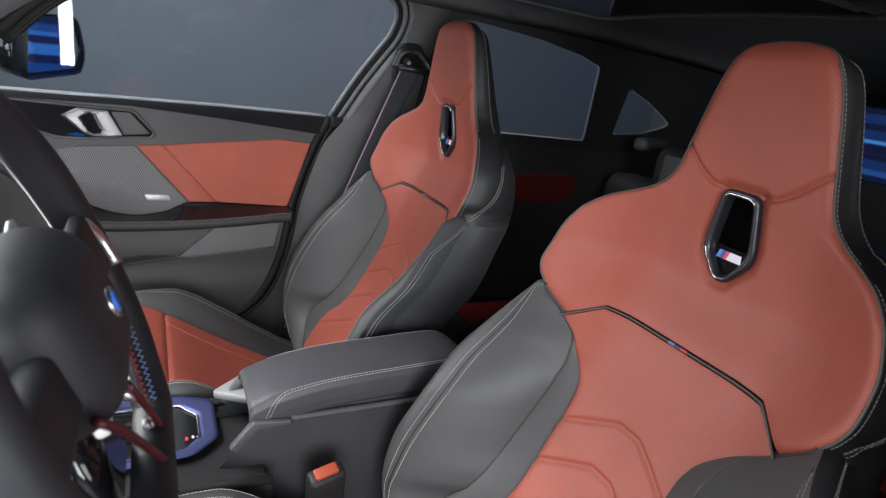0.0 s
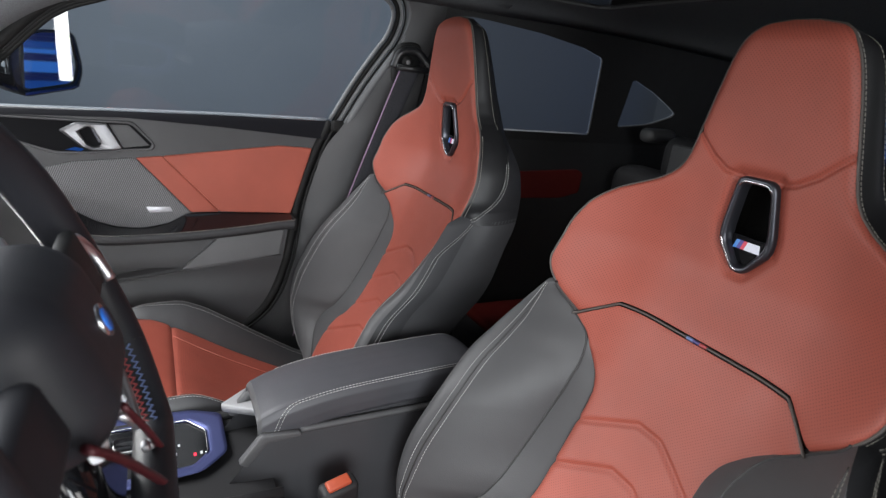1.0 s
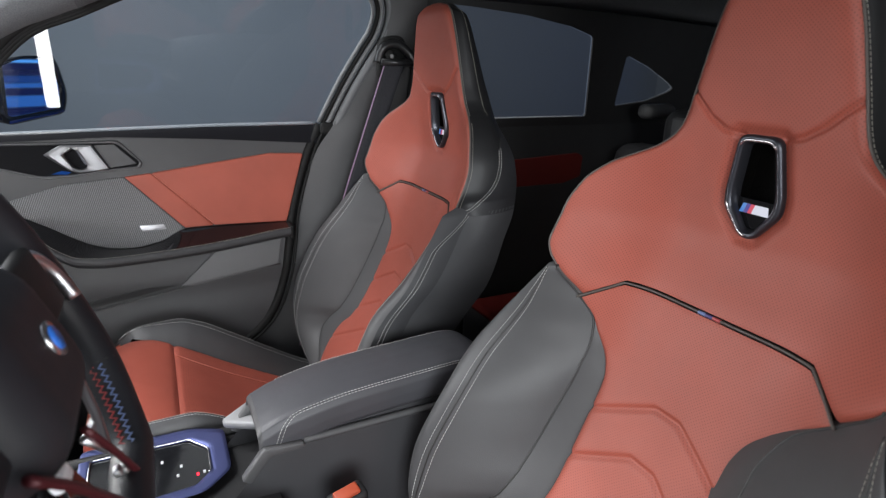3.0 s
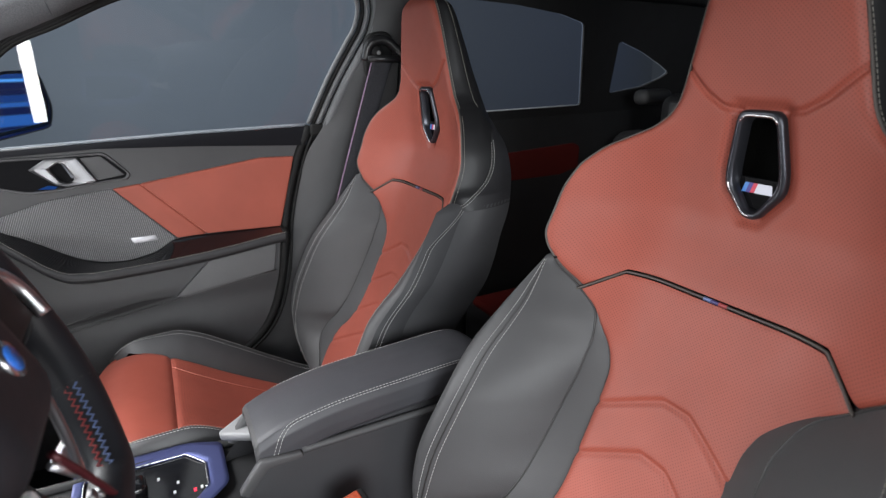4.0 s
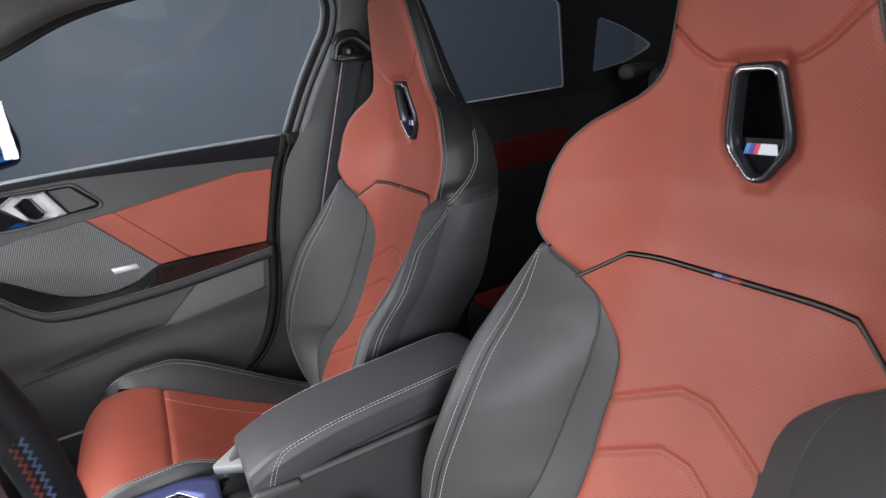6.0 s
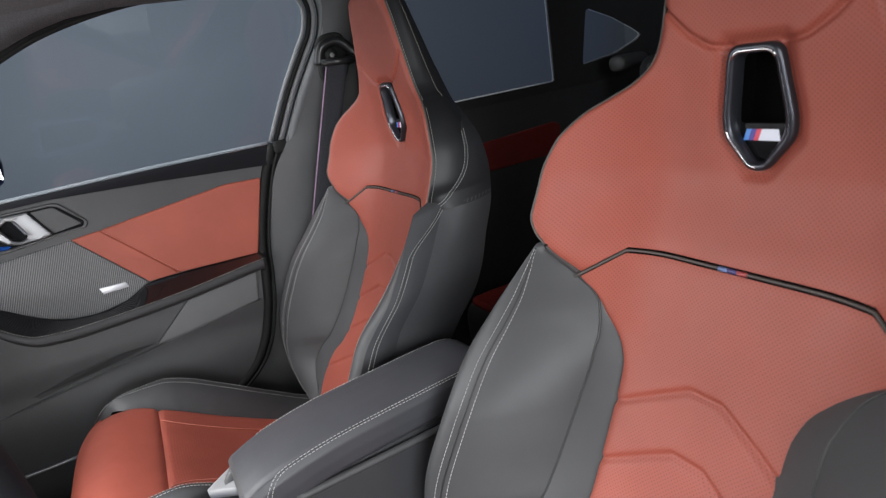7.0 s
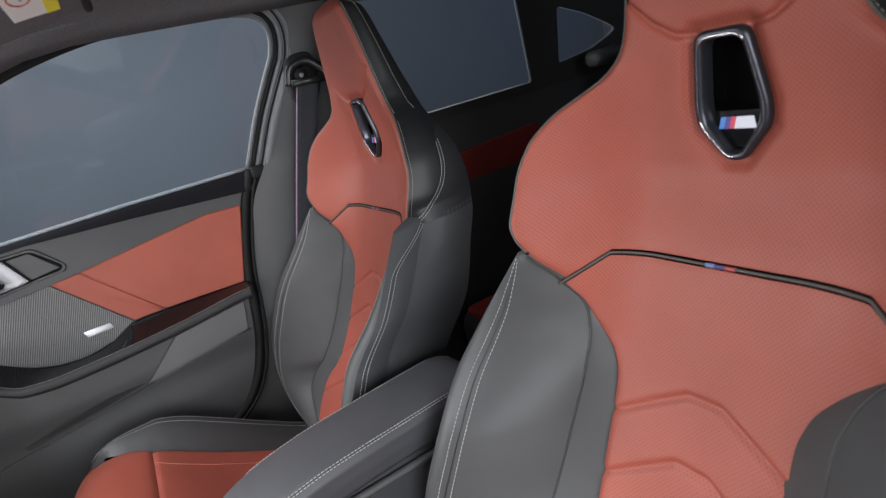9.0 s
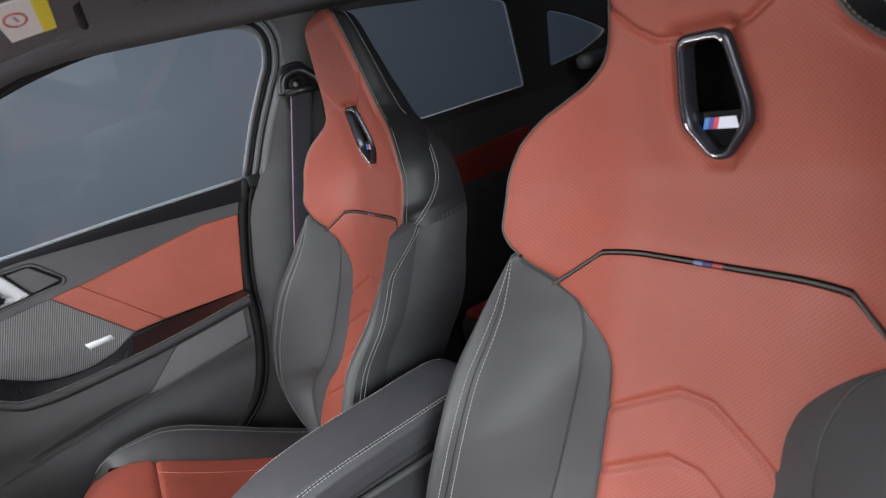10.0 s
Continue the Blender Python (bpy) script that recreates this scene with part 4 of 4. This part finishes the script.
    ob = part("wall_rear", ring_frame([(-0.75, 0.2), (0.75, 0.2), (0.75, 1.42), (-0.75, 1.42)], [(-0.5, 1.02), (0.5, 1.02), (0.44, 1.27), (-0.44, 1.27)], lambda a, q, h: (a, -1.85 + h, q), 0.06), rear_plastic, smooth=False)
    tagged(ob, "dark rear end of the car cabin", "car body", kind="structure")
    bm = bmesh.new()
    bm.faces.new([bm.verts.new((x, -1.82, z)) for x, z in ((-0.52, 1.0), (0.52, 1.0), (0.46, 1.29), (-0.46, 1.29))])
    ob = part("window_6", bm, tinted_glass, None, "", False)
    face_in(ob, Vector((0, 1, 0)))
    ob.visible_shadow = False
    tagged(ob, "dark tinted rear screen", "window", kind="structure")
    # Out of view; added to keep the side lamp's light off the rear door.
    ob = part("wall_driver_pillar", block((0.05, 0.34, 1.05), (-0.73, -0.25, 0.83), 0.02), black_matt)
    tagged(ob, "black middle pillar behind the open driver door", "car pillar", kind="structure")
    # driver side behind the open door
    ob = part("wall_driver_rear", block((0.04, 1.5, 0.85), (-0.74, -1.15, 0.62), 0.01), rear_plastic, smooth=False)
    tagged(ob, "dark rear body side behind the driver", "car body", kind="structure")
    # Unseen bulkhead, added to block front light from the footwells.
    ob = part("wall_front", block((1.5, 0.06, 0.72), (0, 1.18, 0.6), 0.01), black_matt, smooth=False)
    tagged(ob, "black bulkhead before the footwells", "car body", kind="structure")
    ob = part("dash_panel", block((1.4, 0.42, 0.3), (0, 0.91, 0.78), 0.06, 5), black_matt)
    tagged(ob, "black soft dashboard", "dashboard", kind="structure")


# ---- rear bench ----
rear_cover = plastic("rear_cover", (0.035, 0.035, 0.036), 0.5)


def rear_bench():
    bench = thing("rear_bench", "black leather rear bench with red leather centres darkened for shade", "car seat")
    for x in (-0.36, 0.36):
        part("bench_back", block((0.6, 0.14, 0.56), (x, -1.02, 0.66), 0.05, 4), dark_leather, bench, "black leather bench back")
        part("bench_centre", block((0.34, 0.03, 0.46), (x, -0.945, 0.66), 0.014, 3), shaded_red, bench, "red leather centre, darkened for shade")
        part("bench_cushion", block((0.6, 0.58, 0.16), (x, -0.70, 0.40), 0.05, 4), dark_leather, bench, "black leather bench cushion")
        part("cushion_centre", block((0.44, 0.52, 0.03), (x * 1.12, -0.69, 0.478), 0.014, 3), shaded_red, bench, "red leather cushion centre, darkened for shade")
        head = part("headrest", block((0.22, 0.09, 0.14), (x * 1.08, -1.03, 0.985), 0.04, 5), dark_leather, bench, "black leather rear headrest")
        part("headrest_front", block((0.14, 0.016, 0.1), (x * 1.04, -0.982, 0.985), 0.007, 3), grey_leather, head, "grey leather front of the headrest")
    ob = part("pillar_cover", block((0.06, 0.12, 0.045), (0.585, -1.06, 1.04), 0.02, 5), rear_cover)
    tagged(ob, "dark grey rounded cover below the rear quarter window", "pillar cover")
    return bench


# ---- centre console ----
def console():
    con = thing("centre_console", "black centre console with a padded grey armrest and gear selector panel", "centre console")
    top_z = knots([(-0.092, 0.698), (-0.083, 0.71), (-0.05, 0.717), (0.05, 0.713), (0.15, 0.707), (0.2, 0.7), (0.25, 0.688), (0.278, 0.676)])
    CX = 0.009
    prof = ((-1.02, -0.052), (-1.12, -0.045), (-1.13, -0.03), (-1.1, -0.012), (-1.0, -0.002), (-0.9, 0.001), (-0.45, 0.004), (0.0, 0.005), (0.45, 0.004), (0.9, 0.001), (1.0, -0.002), (1.1, -0.012), (1.13, -0.03), (1.12, -0.045), (1.02, -0.052))

    def pad(u, v):
        y = -0.092 + 0.37 * v
        f = u * (len(prof) - 1)
        i = min(int(f), len(prof) - 2)
        a, b, t = prof[i], prof[i + 1], f - i
        return Vector((CX + (a[0] + (b[0] - a[0]) * t) * 0.054 * (1 - 0.3 * math.exp(-(y + 0.092) / 0.011)), y, top_z(y) + a[1] + (b[1] - a[1]) * t))

    part("armrest_lid", sheet(pad, span(0, 1, 70), span(0, 1, 60)), lid_leather, con, "dark grey leather armrest lid")

    def nose(u, v):
        p = pad(u, 1.0)
        return Vector((p.x, p.y + 0.007 * math.sin(math.pi * min(1, v * 2.2)) - 0.022 * v * v, p.z + (0.632 - p.z) * v if p.z > 0.632 else p.z))

    part("armrest_nose", sheet(nose, span(0, 1, 50), span(0, 1, 14)), grey_leather, con, "grey padded front of the armrest")
    part("armrest_tail", sheet(lambda u, v: pad(u, 0.0) + Vector((0, -0.006 * math.sin(math.pi * v / 2), (0.635 - pad(u, 0.0).z) * v)), span(0, 1, 40), span(0, 1, 6)), lid_leather, con, "rear end of the armrest lid")
    for u in (0.30, 0.70):
        s = 1 if u > 0.5 else -1
        for du in (0.0, 0.028):
            row = [pad(u + s * du, v) + Vector((0.0003 * s, 0, 0.0008)) for v in span(0.02, 0.86, 50)]
            row += [pad(u + s * du + s * (0.97 - (u if s > 0 else 1 - u) - du) * math.sin(q) ** 2, 0.86 + (0.12 - 0.7 * du) * math.sin(q)) + Vector((0.0008 * s, 0.0003, 0.0004)) for q in span(0.05, math.pi / 2, 24)]
            part("stitching", stitches(row), thread_grey, con, "pale grey stitching")
    for s in (1, -1):
        def flank(u, v, s=s):
            y = -0.13 + 0.455 * u
            top = 0.647 - 1.2 * max(0, y - 0.268)
            return Vector((CX + s * (0.062 + 0.02 * (1 - v) ** 0.8), y, 0.28 + (top - 0.28) * v))

        part("console_side", sheet(flank, span(0, 1, 30), span(0, 1, 12)), console_plastic, con, "dark grey console flank")
        part("console_ledge", tube([flank(u, 1.0) + Vector((-s * 0.004, 0, 0.001)) for u in span(0, 0.775, 30)], 0.006, 8), edge_dark, con, "grey padded edge under the lid")
        band = rounded([(0.311, 0.614), (0.279, 0.656), (0.224, 0.652), (0.222, 0.643), (0.27, 0.642), (0.299, 0.607)], 0.003, 2)
        part("front_edge", plate(band, lambda a, q, h, s=s: (CX + s * (0.058 + h), a, q), 0.012, 0.002), edge_dark, con, "grey slanting edge under the lid")
        part("tunnel_side", sheet(lambda u, v, s=s: Vector((CX + s * (0.135 - 0.03 * v), 0.255 + 0.72 * u, 0.28 + 0.3 * v + 0.02 * v * u)), span(0, 1, 10), span(0, 1, 6)), black_matt, con, "black tunnel flank")
        part("tunnel_edge", tube([(CX + s * 0.104, y, 0.581 + 0.028 * (y - 0.255)) for y in span(0.255, 0.975, 12)], 0.008, 8), black_matt, con, "rounded tunnel edge")
    part("tunnel_top", sheet(lambda u, v: Vector((CX - 0.104 + 0.208 * u, 0.262 + 0.713 * v, 0.578 + 0.022 * v)), span(0, 1, 6), span(0, 1, 12)), black_matt, con, "black console top")
    part("lid_tray", block((0.106, 0.35, 0.07), (CX, 0.09, 0.632), 0.006, 2), console_plastic, con, "dark tray under the armrest lid")
    catch = [(0.03, 0.262), (0.112, 0.262), (0.11, 0.277), (0.08, 0.32), (0.072, 0.318), (0.036, 0.27)]
    part("lid_catch", plate(catch, lambda a, b, h: (a, b, 0.624 + h - 0.1 * (b - 0.262)), 0.012, 0.003), edge_grey, con, "pale grey wedge-shaped catch under the lid")
    # gear selector panel
    rim = rounded([(0.006, 0.318), (0.108, 0.318), (0.13, 0.365), (0.135, 0.52), (-0.04, 0.52), (-0.03, 0.356)], 0.012, 4)
    rin = rounded([(0.012, 0.346), (0.066, 0.346), (0.1, 0.372), (0.104, 0.505), (-0.018, 0.505), (-0.012, 0.368)], 0.005, 4)
    part("selector_frame", ring_frame(rim, rin, lambda a, b, h: (a, b, 0.592 + h), 0.0014), selector_metal, con, "satin metal selector surround")
    part("selector_trim", tube([(a, b, 0.5945) for a, b in rin[0:25]], 0.0013, 6), chrome, con, "thin chrome line")
    panel = part("selector_panel", plate(rin, lambda a, b, h: (a, b, 0.586 + h), 0.006), black_gloss, con, "gloss black control panel", False)
    part("lever", block((0.036, 0.05, 0.02), (0.05, 0.45, 0.598), 0.008, 4), black_gloss, panel, "small gloss black selector lever")
    for x, y, m in ((0.012, 0.364, lamp_red), (0.014, 0.355, badge_white), (0.04, 0.385, badge_white), (0.02, 0.39, badge_white), (0.06, 0.41, badge_white)):
        part("button_mark", block((0.006, 0.0035, 0.001), (x, y, 0.5925)), m, panel, "", False)
    return con


lid_leather = leather("lid_leather", (0.05, 0.05, 0.056), 0.45)
console_plastic = plastic("console_plastic", (0.032, 0.032, 0.035), 0.5)
edge_dark = plastic("edge_dark", (0.06, 0.06, 0.062), 0.5)
edge_grey = plastic("edge_grey", (0.2, 0.2, 0.205), 0.5)
selector_metal = mat("selector_metal", (0.06, 0.072, 0.18), 0.45, 0.6)
belt_black = mat("belt_black", (0.006, 0.006, 0.008), 0.75, spec=0.12)
inlay_leather = leather("inlay_leather", (0.3, 0.07, 0.045), 0.5, False, 0.25)
lamp_red = glow("lamp_red", (1, 0.02, 0.05), 3.0)


# ---- belt, buckle, mirror, wheel, visor ----
def seat_belt():
    belt = thing("seat_belt", "dark seat belt with a violet sheen hanging from its pillar guide", "seat belt")
    a, b, c = Vector((0.56, -0.148, 1.17)), Vector((0.608, -0.066, 0.89)), Vector((0.662, 0.075, 0.42))

    def web(u, v):
        p = a.lerp(b, v * 2) if v < 0.5 else b.lerp(c, v * 2 - 1)
        return p + Vector((0.006, -0.023, 0.004)) + Vector((0.012 * (1 - v), 0.046, 0.0)) * (u - 0.5) * 0.98

    thick(part("webbing", sheet(web, span(0, 1, 4), span(0, 1, 40)), belt_cloth, belt, "dark woven webbing"), 0.0014)
    part("webbing_edge", tube([web(1, v) for v in span(0, 1, 20)], 0.0019, 6), belt_edge, belt, "violet edge of the webbing")
    part("guide_slide", plate(rounded([(-0.13, 1.225), (-0.2, 1.23), (-0.205, 1.15), (-0.19, 1.12), (-0.14, 1.125)], 0.035, 6), lambda p, q, h: (0.602 - 0.35 * (q - 1.18) - h, p, q), 0.02, 0.008, 3), rubber, belt, "black oval slide behind the guide")
    part("guide_loop", tube(smooth_path([(0.572, -0.128, 1.165), (0.566, -0.14, 1.2), (0.562, -0.175, 1.208), (0.558, -0.2, 1.19), (0.552, -0.215, 1.172)], 6), 0.0105, 10), guide_gloss, belt, "glossy dark loop of the guide")
    part("guide_bolt", tube([(0.57, -0.155, 1.184), (0.553, -0.155, 1.181)], 0.014, 18), rubber, belt, "round cover of the bolt")
    part("guide_pin", tube([(0.553, -0.155, 1.181), (0.551, -0.155, 1.181)], 0.005, 12), edge_grey, belt, "bolt head")
    part("guide_bar", tube([(0.556, -0.13, 1.168), (0.55, -0.212, 1.166)], 0.008, 10), guide_gloss, belt, "bar that carries the webbing")
    part("guide_end", tube(smooth_path([(0.55, -0.21, 1.168), (0.548, -0.235, 1.166), (0.55, -0.255, 1.172)], 5), 0.011, 10), rubber, belt, "end of the guide")


guide_gloss = plastic("guide_gloss", (0.012, 0.012, 0.013), 0.3)
belt_cloth = fabric("belt_cloth", (0.03, 0.03, 0.034))
belt_edge = mat("belt_edge", (0.22, 0.14, 0.22), 0.5)


def buckle():
    b = thing("belt_buckle", "black seat belt buckle with an orange-red release button", "belt buckle")
    part("buckle_body", block((0.03, 0.056, 0.1), (0, 0, 0), 0.008, 3), black_matt, b, "black plastic body")
    part("release_button", block((0.018, 0.036, 0.01), (0, 0, 0.05), 0.003, 3), buckle_orange, b, "orange-red button")
    part("buckle_stalk", tube([(0, 0, -0.04), (0, -0.02, -0.2)], 0.01, 8), rubber, b, "black stalk")
    b.matrix_world = pose(-0.112, 0.178, 0.55, -8, -12, 10)


def wing_mirror():
    m = thing("wing_mirror", "blue and black wing mirror outside the passenger window", "wing mirror")
    poly = rounded([(-0.09, 0.06), (0.02, 0.085), (0.14, 0.085), (0.165, -0.01), (0.14, -0.06), (-0.06, -0.072), (-0.095, -0.05), (-0.105, 0.0)], 0.03, 5)
    M = pose(0.965, 0.639, 1.079, 90, 0, -28)

    def put(a, b, h):
        return M @ Vector((a, b, h))

    part("mirror_housing", plate(poly, lambda a, b, h: put(a * (1 - 2.0 * h), b * (1 - 2.0 * h), -h), 0.09, 0.03, 4), black_gloss, m, "gloss black housing")
    inner = [(max(a * 0.86, -0.052 + 0.1 * b), b * 0.84 + 0.006) for a, b in poly]
    part("mirror_rim", ring_frame(poly, inner, put, 0.006), black_gloss, m, "black rim")
    part("mirror_glass", plate(inner, lambda a, b, h: put(a, b, h - 0.001), 0.003), mirror_silver, m, "silvered mirror glass", False)
    part("lower_edge", tube([put(a, b + 0.006, 0.005) for a, b in ((-0.06, -0.071), (0.02, -0.067), (0.1, -0.063), (0.136, -0.058))], 0.0035, 8), edge_blue, m, "dark blue lower edge")
    part("mirror_foot", block((0.12, 0.05, 0.03), (0.86, 0.75, 0.985), 0.012, 3), black_gloss, m, "black foot")


def steering_wheel():
    w = thing("steering_wheel", "black leather sports steering wheel with coloured stitching and reddish lower spoke bars", "steering wheel")
    C, R = Vector((-0.35, 0.466, 0.98)), 0.172

    def at(a, r=R, out=0.0):
        flat = 1.0
        return Vector((r * math.sin(a), -out, r * math.cos(a)))

    n = 96
    bm = bmesh.new()
    rows = []
    for i in range(n):
        a = 2 * math.pi * i / n
        rr = R if math.cos(a) > -0.86 else R * 0.86 / max(0.86, -math.cos(a))
        fat = 0.0165 + 0.002 * math.exp(-((abs(math.sin(a)) - 0.9) / 0.15) ** 2)
        ring = []
        for k in range(14):
            b = 2 * math.pi * k / 14
            ring.append(bm.verts.new(((rr + fat * math.cos(b)) * math.sin(a), -fat * 1.05 * math.sin(b), (rr + fat * math.cos(b)) * math.cos(a))))
        rows.append(ring)
    for i in range(n):
        for k in range(14):
            p, q = rows[i], rows[(i + 1) % n]
            bm.faces.new((p[k], p[(k + 1) % 14], q[(k + 1) % 14], q[k]))
    part("rim", bm, wheel_leather, w, "black leather rim")
    for m, off in ((tag_blue, -0.0035), (tag_red, 0.0035)):
        zig = []
        for i in range(40):
            a = math.radians(122 + i * 1.18)
            r = R - 0.0172
            zig.append(Vector((r * math.sin(a), -0.003 + off + (0.0022 if i % 2 else -0.0022), r * math.cos(a))))
        part("rim_stitching", tube(zig, 0.0011, 5), m, w, "coloured cross stitching")
    hub = part("hub", block((0.155, 0.085, 0.13), (0.0, 0.012, -0.001), 0.042, 8), wheel_leather, w, "padded hub cover")
    part("hub_badge", tube([(0.012, -0.028, -0.003), (0.012, -0.0325, -0.003)], 0.0125, 28), chrome, hub, "round badge with plain coloured quarters")
    part("hub_badge_fill", tube([(0.012, -0.0325, -0.003), (0.012, -0.0335, -0.003)], 0.0088, 24), stripe_blue, hub, "blue fill of the round badge")
    for s in (1, -1):
        spoke = part("spoke", block((0.1, 0.022, 0.05), (s * 0.115, 0.004, -0.008), 0.009, 3), black_gloss if s > 0 else wheel_leather, w, "black spoke with buttons")
        if s > 0:
            part("button_pad", block((0.07, 0.014, 0.055), (s * 0.1, -0.011, 0.01), 0.005, 3), black_matt, spoke, "button pad")
            part("button_trim", tube(smooth_path([(s * 0.112, -0.008, 0.03), (s * 0.14, -0.012, 0.026), (s * 0.156, -0.015, 0.004), (s * 0.153, -0.018, -0.024)], 6), 0.006, 8), trim_silver, spoke, "bright button edge")
        part("paddle", plate(rounded([(s * 0.06, 0.03), (s * 0.15, 0.05), (s * 0.155, -0.03), (s * 0.07, -0.02)], 0.012), lambda a, b, h: (a, 0.035 + h, b), 0.005, 0.001), silver, w, "silver shift paddle")
    part("spoke_web", plate([(-0.03, -0.06), (0.03, -0.06), (0.05, -0.152), (-0.05, -0.152)], lambda a, q, h: (a, h + 0.024, q), 0.012, 0.002), black_gloss, w, "gloss black lower spoke")
    # These glossy dark bars carry the red they reflect as their own colour.
    part("lower_spoke", tube(smooth_path([(-0.085, -0.012, -0.035), (-0.06, -0.014, -0.066), (-0.02, -0.012, -0.122), (0.012, -0.008, -0.165)], 5), 0.0048, 8, None, 0.7), spoke_reflex, w, "lower spoke bar tinted by a red reflection")
    part("lower_spoke", tube(smooth_path([(0.008, -0.012, -0.07), (0.024, -0.012, -0.11), (0.046, -0.008, -0.158)], 5), 0.004, 8, None, 0.7), spoke_reflex, w, "lower spoke bar tinted by a red reflection")
    part("rim_seam", tube([((R + 0.0172 * math.cos(b)) * 0.857, -0.0172 * 1.05 * math.sin(b), -(R + 0.0172 * math.cos(b)) * 0.515) for b in span(0, 2 * math.pi, 16)], 0.0012, 6), piping_black, w, "dark joint across the rim")
    part("spoke_facet", plate([(0.012, -0.08), (0.052, -0.086), (0.04, -0.106)], lambda a, q, h: (a, -0.002 - h, q), 0.006, 0.001), trim_silver, w, "bright facet of the lower spoke", False)
    part("spoke_edge", tube(smooth_path([(0.072, -0.008, -0.055), (0.048, -0.009, -0.082), (0.025, -0.008, -0.103)], 5), 0.0038, 8), trim_silver, w, "silver edge of the lower spoke")
    part("spoke_edge", tube([(0.025, -0.008, -0.103), (0.016, -0.008, -0.09), (0.006, -0.008, -0.076)], 0.003, 8), trim_silver, w, "silver edge of the lower spoke")
    # A white plate and silver blocks stand for bright spots on the spoke.
    part("spoke_plate", block((0.022, 0.012, 0.012), (-0.008, 0.012, -0.086), 0.004), plate_white, w, "small bright plate")
    for x, z in ((0.02, -0.12), (0.032, -0.128), (0.022, -0.145)):
        part("spoke_chip", block((0.01, 0.006, 0.007), (x, -0.006, z), 0.002), silver, w, "small silver block")
    part("column", tube([(0, 0.03, -0.01), (0, 0.25, -0.03)], 0.05, 20), black_matt, w, "black column cover")
    part("stalk", tube(smooth_path([(0.05, 0.06, 0), (0.12, 0.055, 0.005), (0.18, 0.045, 0.012)], 5), 0.009, 8), black_gloss, w, "black control stalk")
    w.matrix_world = pose(*C, -22)


wheel_leather = leather("wheel_leather", (0.016, 0.017, 0.021), 0.5)
trim_silver = mat("trim_silver", (0.7, 0.7, 0.73), 0.38, 1.0)
plate_white = mat("plate_white", (0.8, 0.8, 0.82), 0.3)
spoke_reflex = mat("spoke_reflex", (0.07, 0.012, 0.016), 0.4, 0.3)


def sun_visor():
    v = thing("sun_visor", "dark grey sun visor with a white and yellow warning label", "sun visor")

    def put(a, b, h):
        return (a, b, 1.28 - 0.1 * (b - 0.2) - h)

    part("visor_panel", plate(rounded([(-0.45, 0.205), (-0.014, 0.205), (0.04, 0.248), (0.075, 0.3), (0.07, 0.36), (-0.45, 0.36)], 0.02, 4), put, 0.02, 0.007, 3), headliner_cloth, v, "dark grey cloth panel")
    part("visor_hinge", tube([(-0.46, 0.35, 1.268), (0.1, 0.35, 1.268)], 0.006, 8), black_matt, v, "black hinge rod")
    lab = part("visor_label", plate([(-0.16, 0.228), (-0.034, 0.228), (-0.022, 0.266), (-0.15, 0.268)], lambda a, b, h: put(a, b + 0.002, 0.02 + h), 0.0006), paper_white, v, "white paper label", False)
    part("label_band", plate([(-0.16, 0.2275), (-0.034, 0.2275), (-0.0305, 0.2385), (-0.157, 0.2385)], lambda a, b, h: put(a, b + 0.002, 0.0206 + h), 0.0004), paper_yellow, lab, "yellow band", False)
    part("label_ring", tube([put(-0.1 + 0.022 * math.cos(k * 0.3), 0.256 + 0.008 * math.sin(k * 0.3), 0.0208) for k in range(22)], 0.0009, 4), ink_red, lab, "red prohibition ring")
    part("label_mark", plate([(-0.11, 0.253), (-0.092, 0.2515), (-0.092, 0.2535), (-0.11, 0.255)], lambda a, b, h: put(a, b + 0.002, 0.0206 + h), 0.0003), ink_grey, lab, "grey mark", False)
    # Rod in place of a gap; its black stands in for the gap's shade.
    part("visor_slot", tube([(-0.093, 0.211, 1.262), (-0.055, 0.209, 1.260), (-0.010, 0.207, 1.258)], 0.004, 8), rubber, v, "black rod standing for the dark gap beside the visor")


def added_blue_bands():
    # Made-up glowing bands; what really gives the mirror its blue is unknown.
    s = thing("blue_bands", "added glowing blue bands behind the car for the mirror to reflect", "screen")
    rng = random.Random(4)
    z = 0.2
    while z < 3.4:
        h = rng.choice((0.04, 0.06, 0.09, 0.14))
        m = rng.choice((band_dark, band_dark, band_blue, band_blue, band_sky, band_bright))
        part("glow_band", block((7.6, 0.04, h - 0.01), (0.8, -5.97, z + h / 2)), m, s, "glowing band", False)
        z += h


def reflection_tube():
    # Guessed source, placed so its reflection draws the white bar in the side window.
    t = thing("reflection_tube", "glowing white tube, placed for the white bar reflected in the window", "studio light")
    a, b = Vector((0.242, 0.623, 0.64)), Vector((0.0, 0.621, 0.93))
    part("tube_body", tube([a, b], 0.018, 14), tube_glow, t, "glowing white tube")
    part("tube_cap", tube([a, a - (b - a).normalized() * 0.03], 0.02, 14), black_matt, t, "black end cap")
    part("tube_stand", tube([a - (b - a).normalized() * 0.03, (0.42, 0.66, 0.28)], 0.008, 8), black_matt, t, "thin black stand")


reflection_tube()
added_blue_bands()
passenger_door()
side_glass()
frame_and_pillars()
rear_side(1)
rear_side(-1)
roof_and_floor()
rear_bench()
console()
seat_belt()
buckle()
wing_mirror()
steering_wheel()
sun_visor()
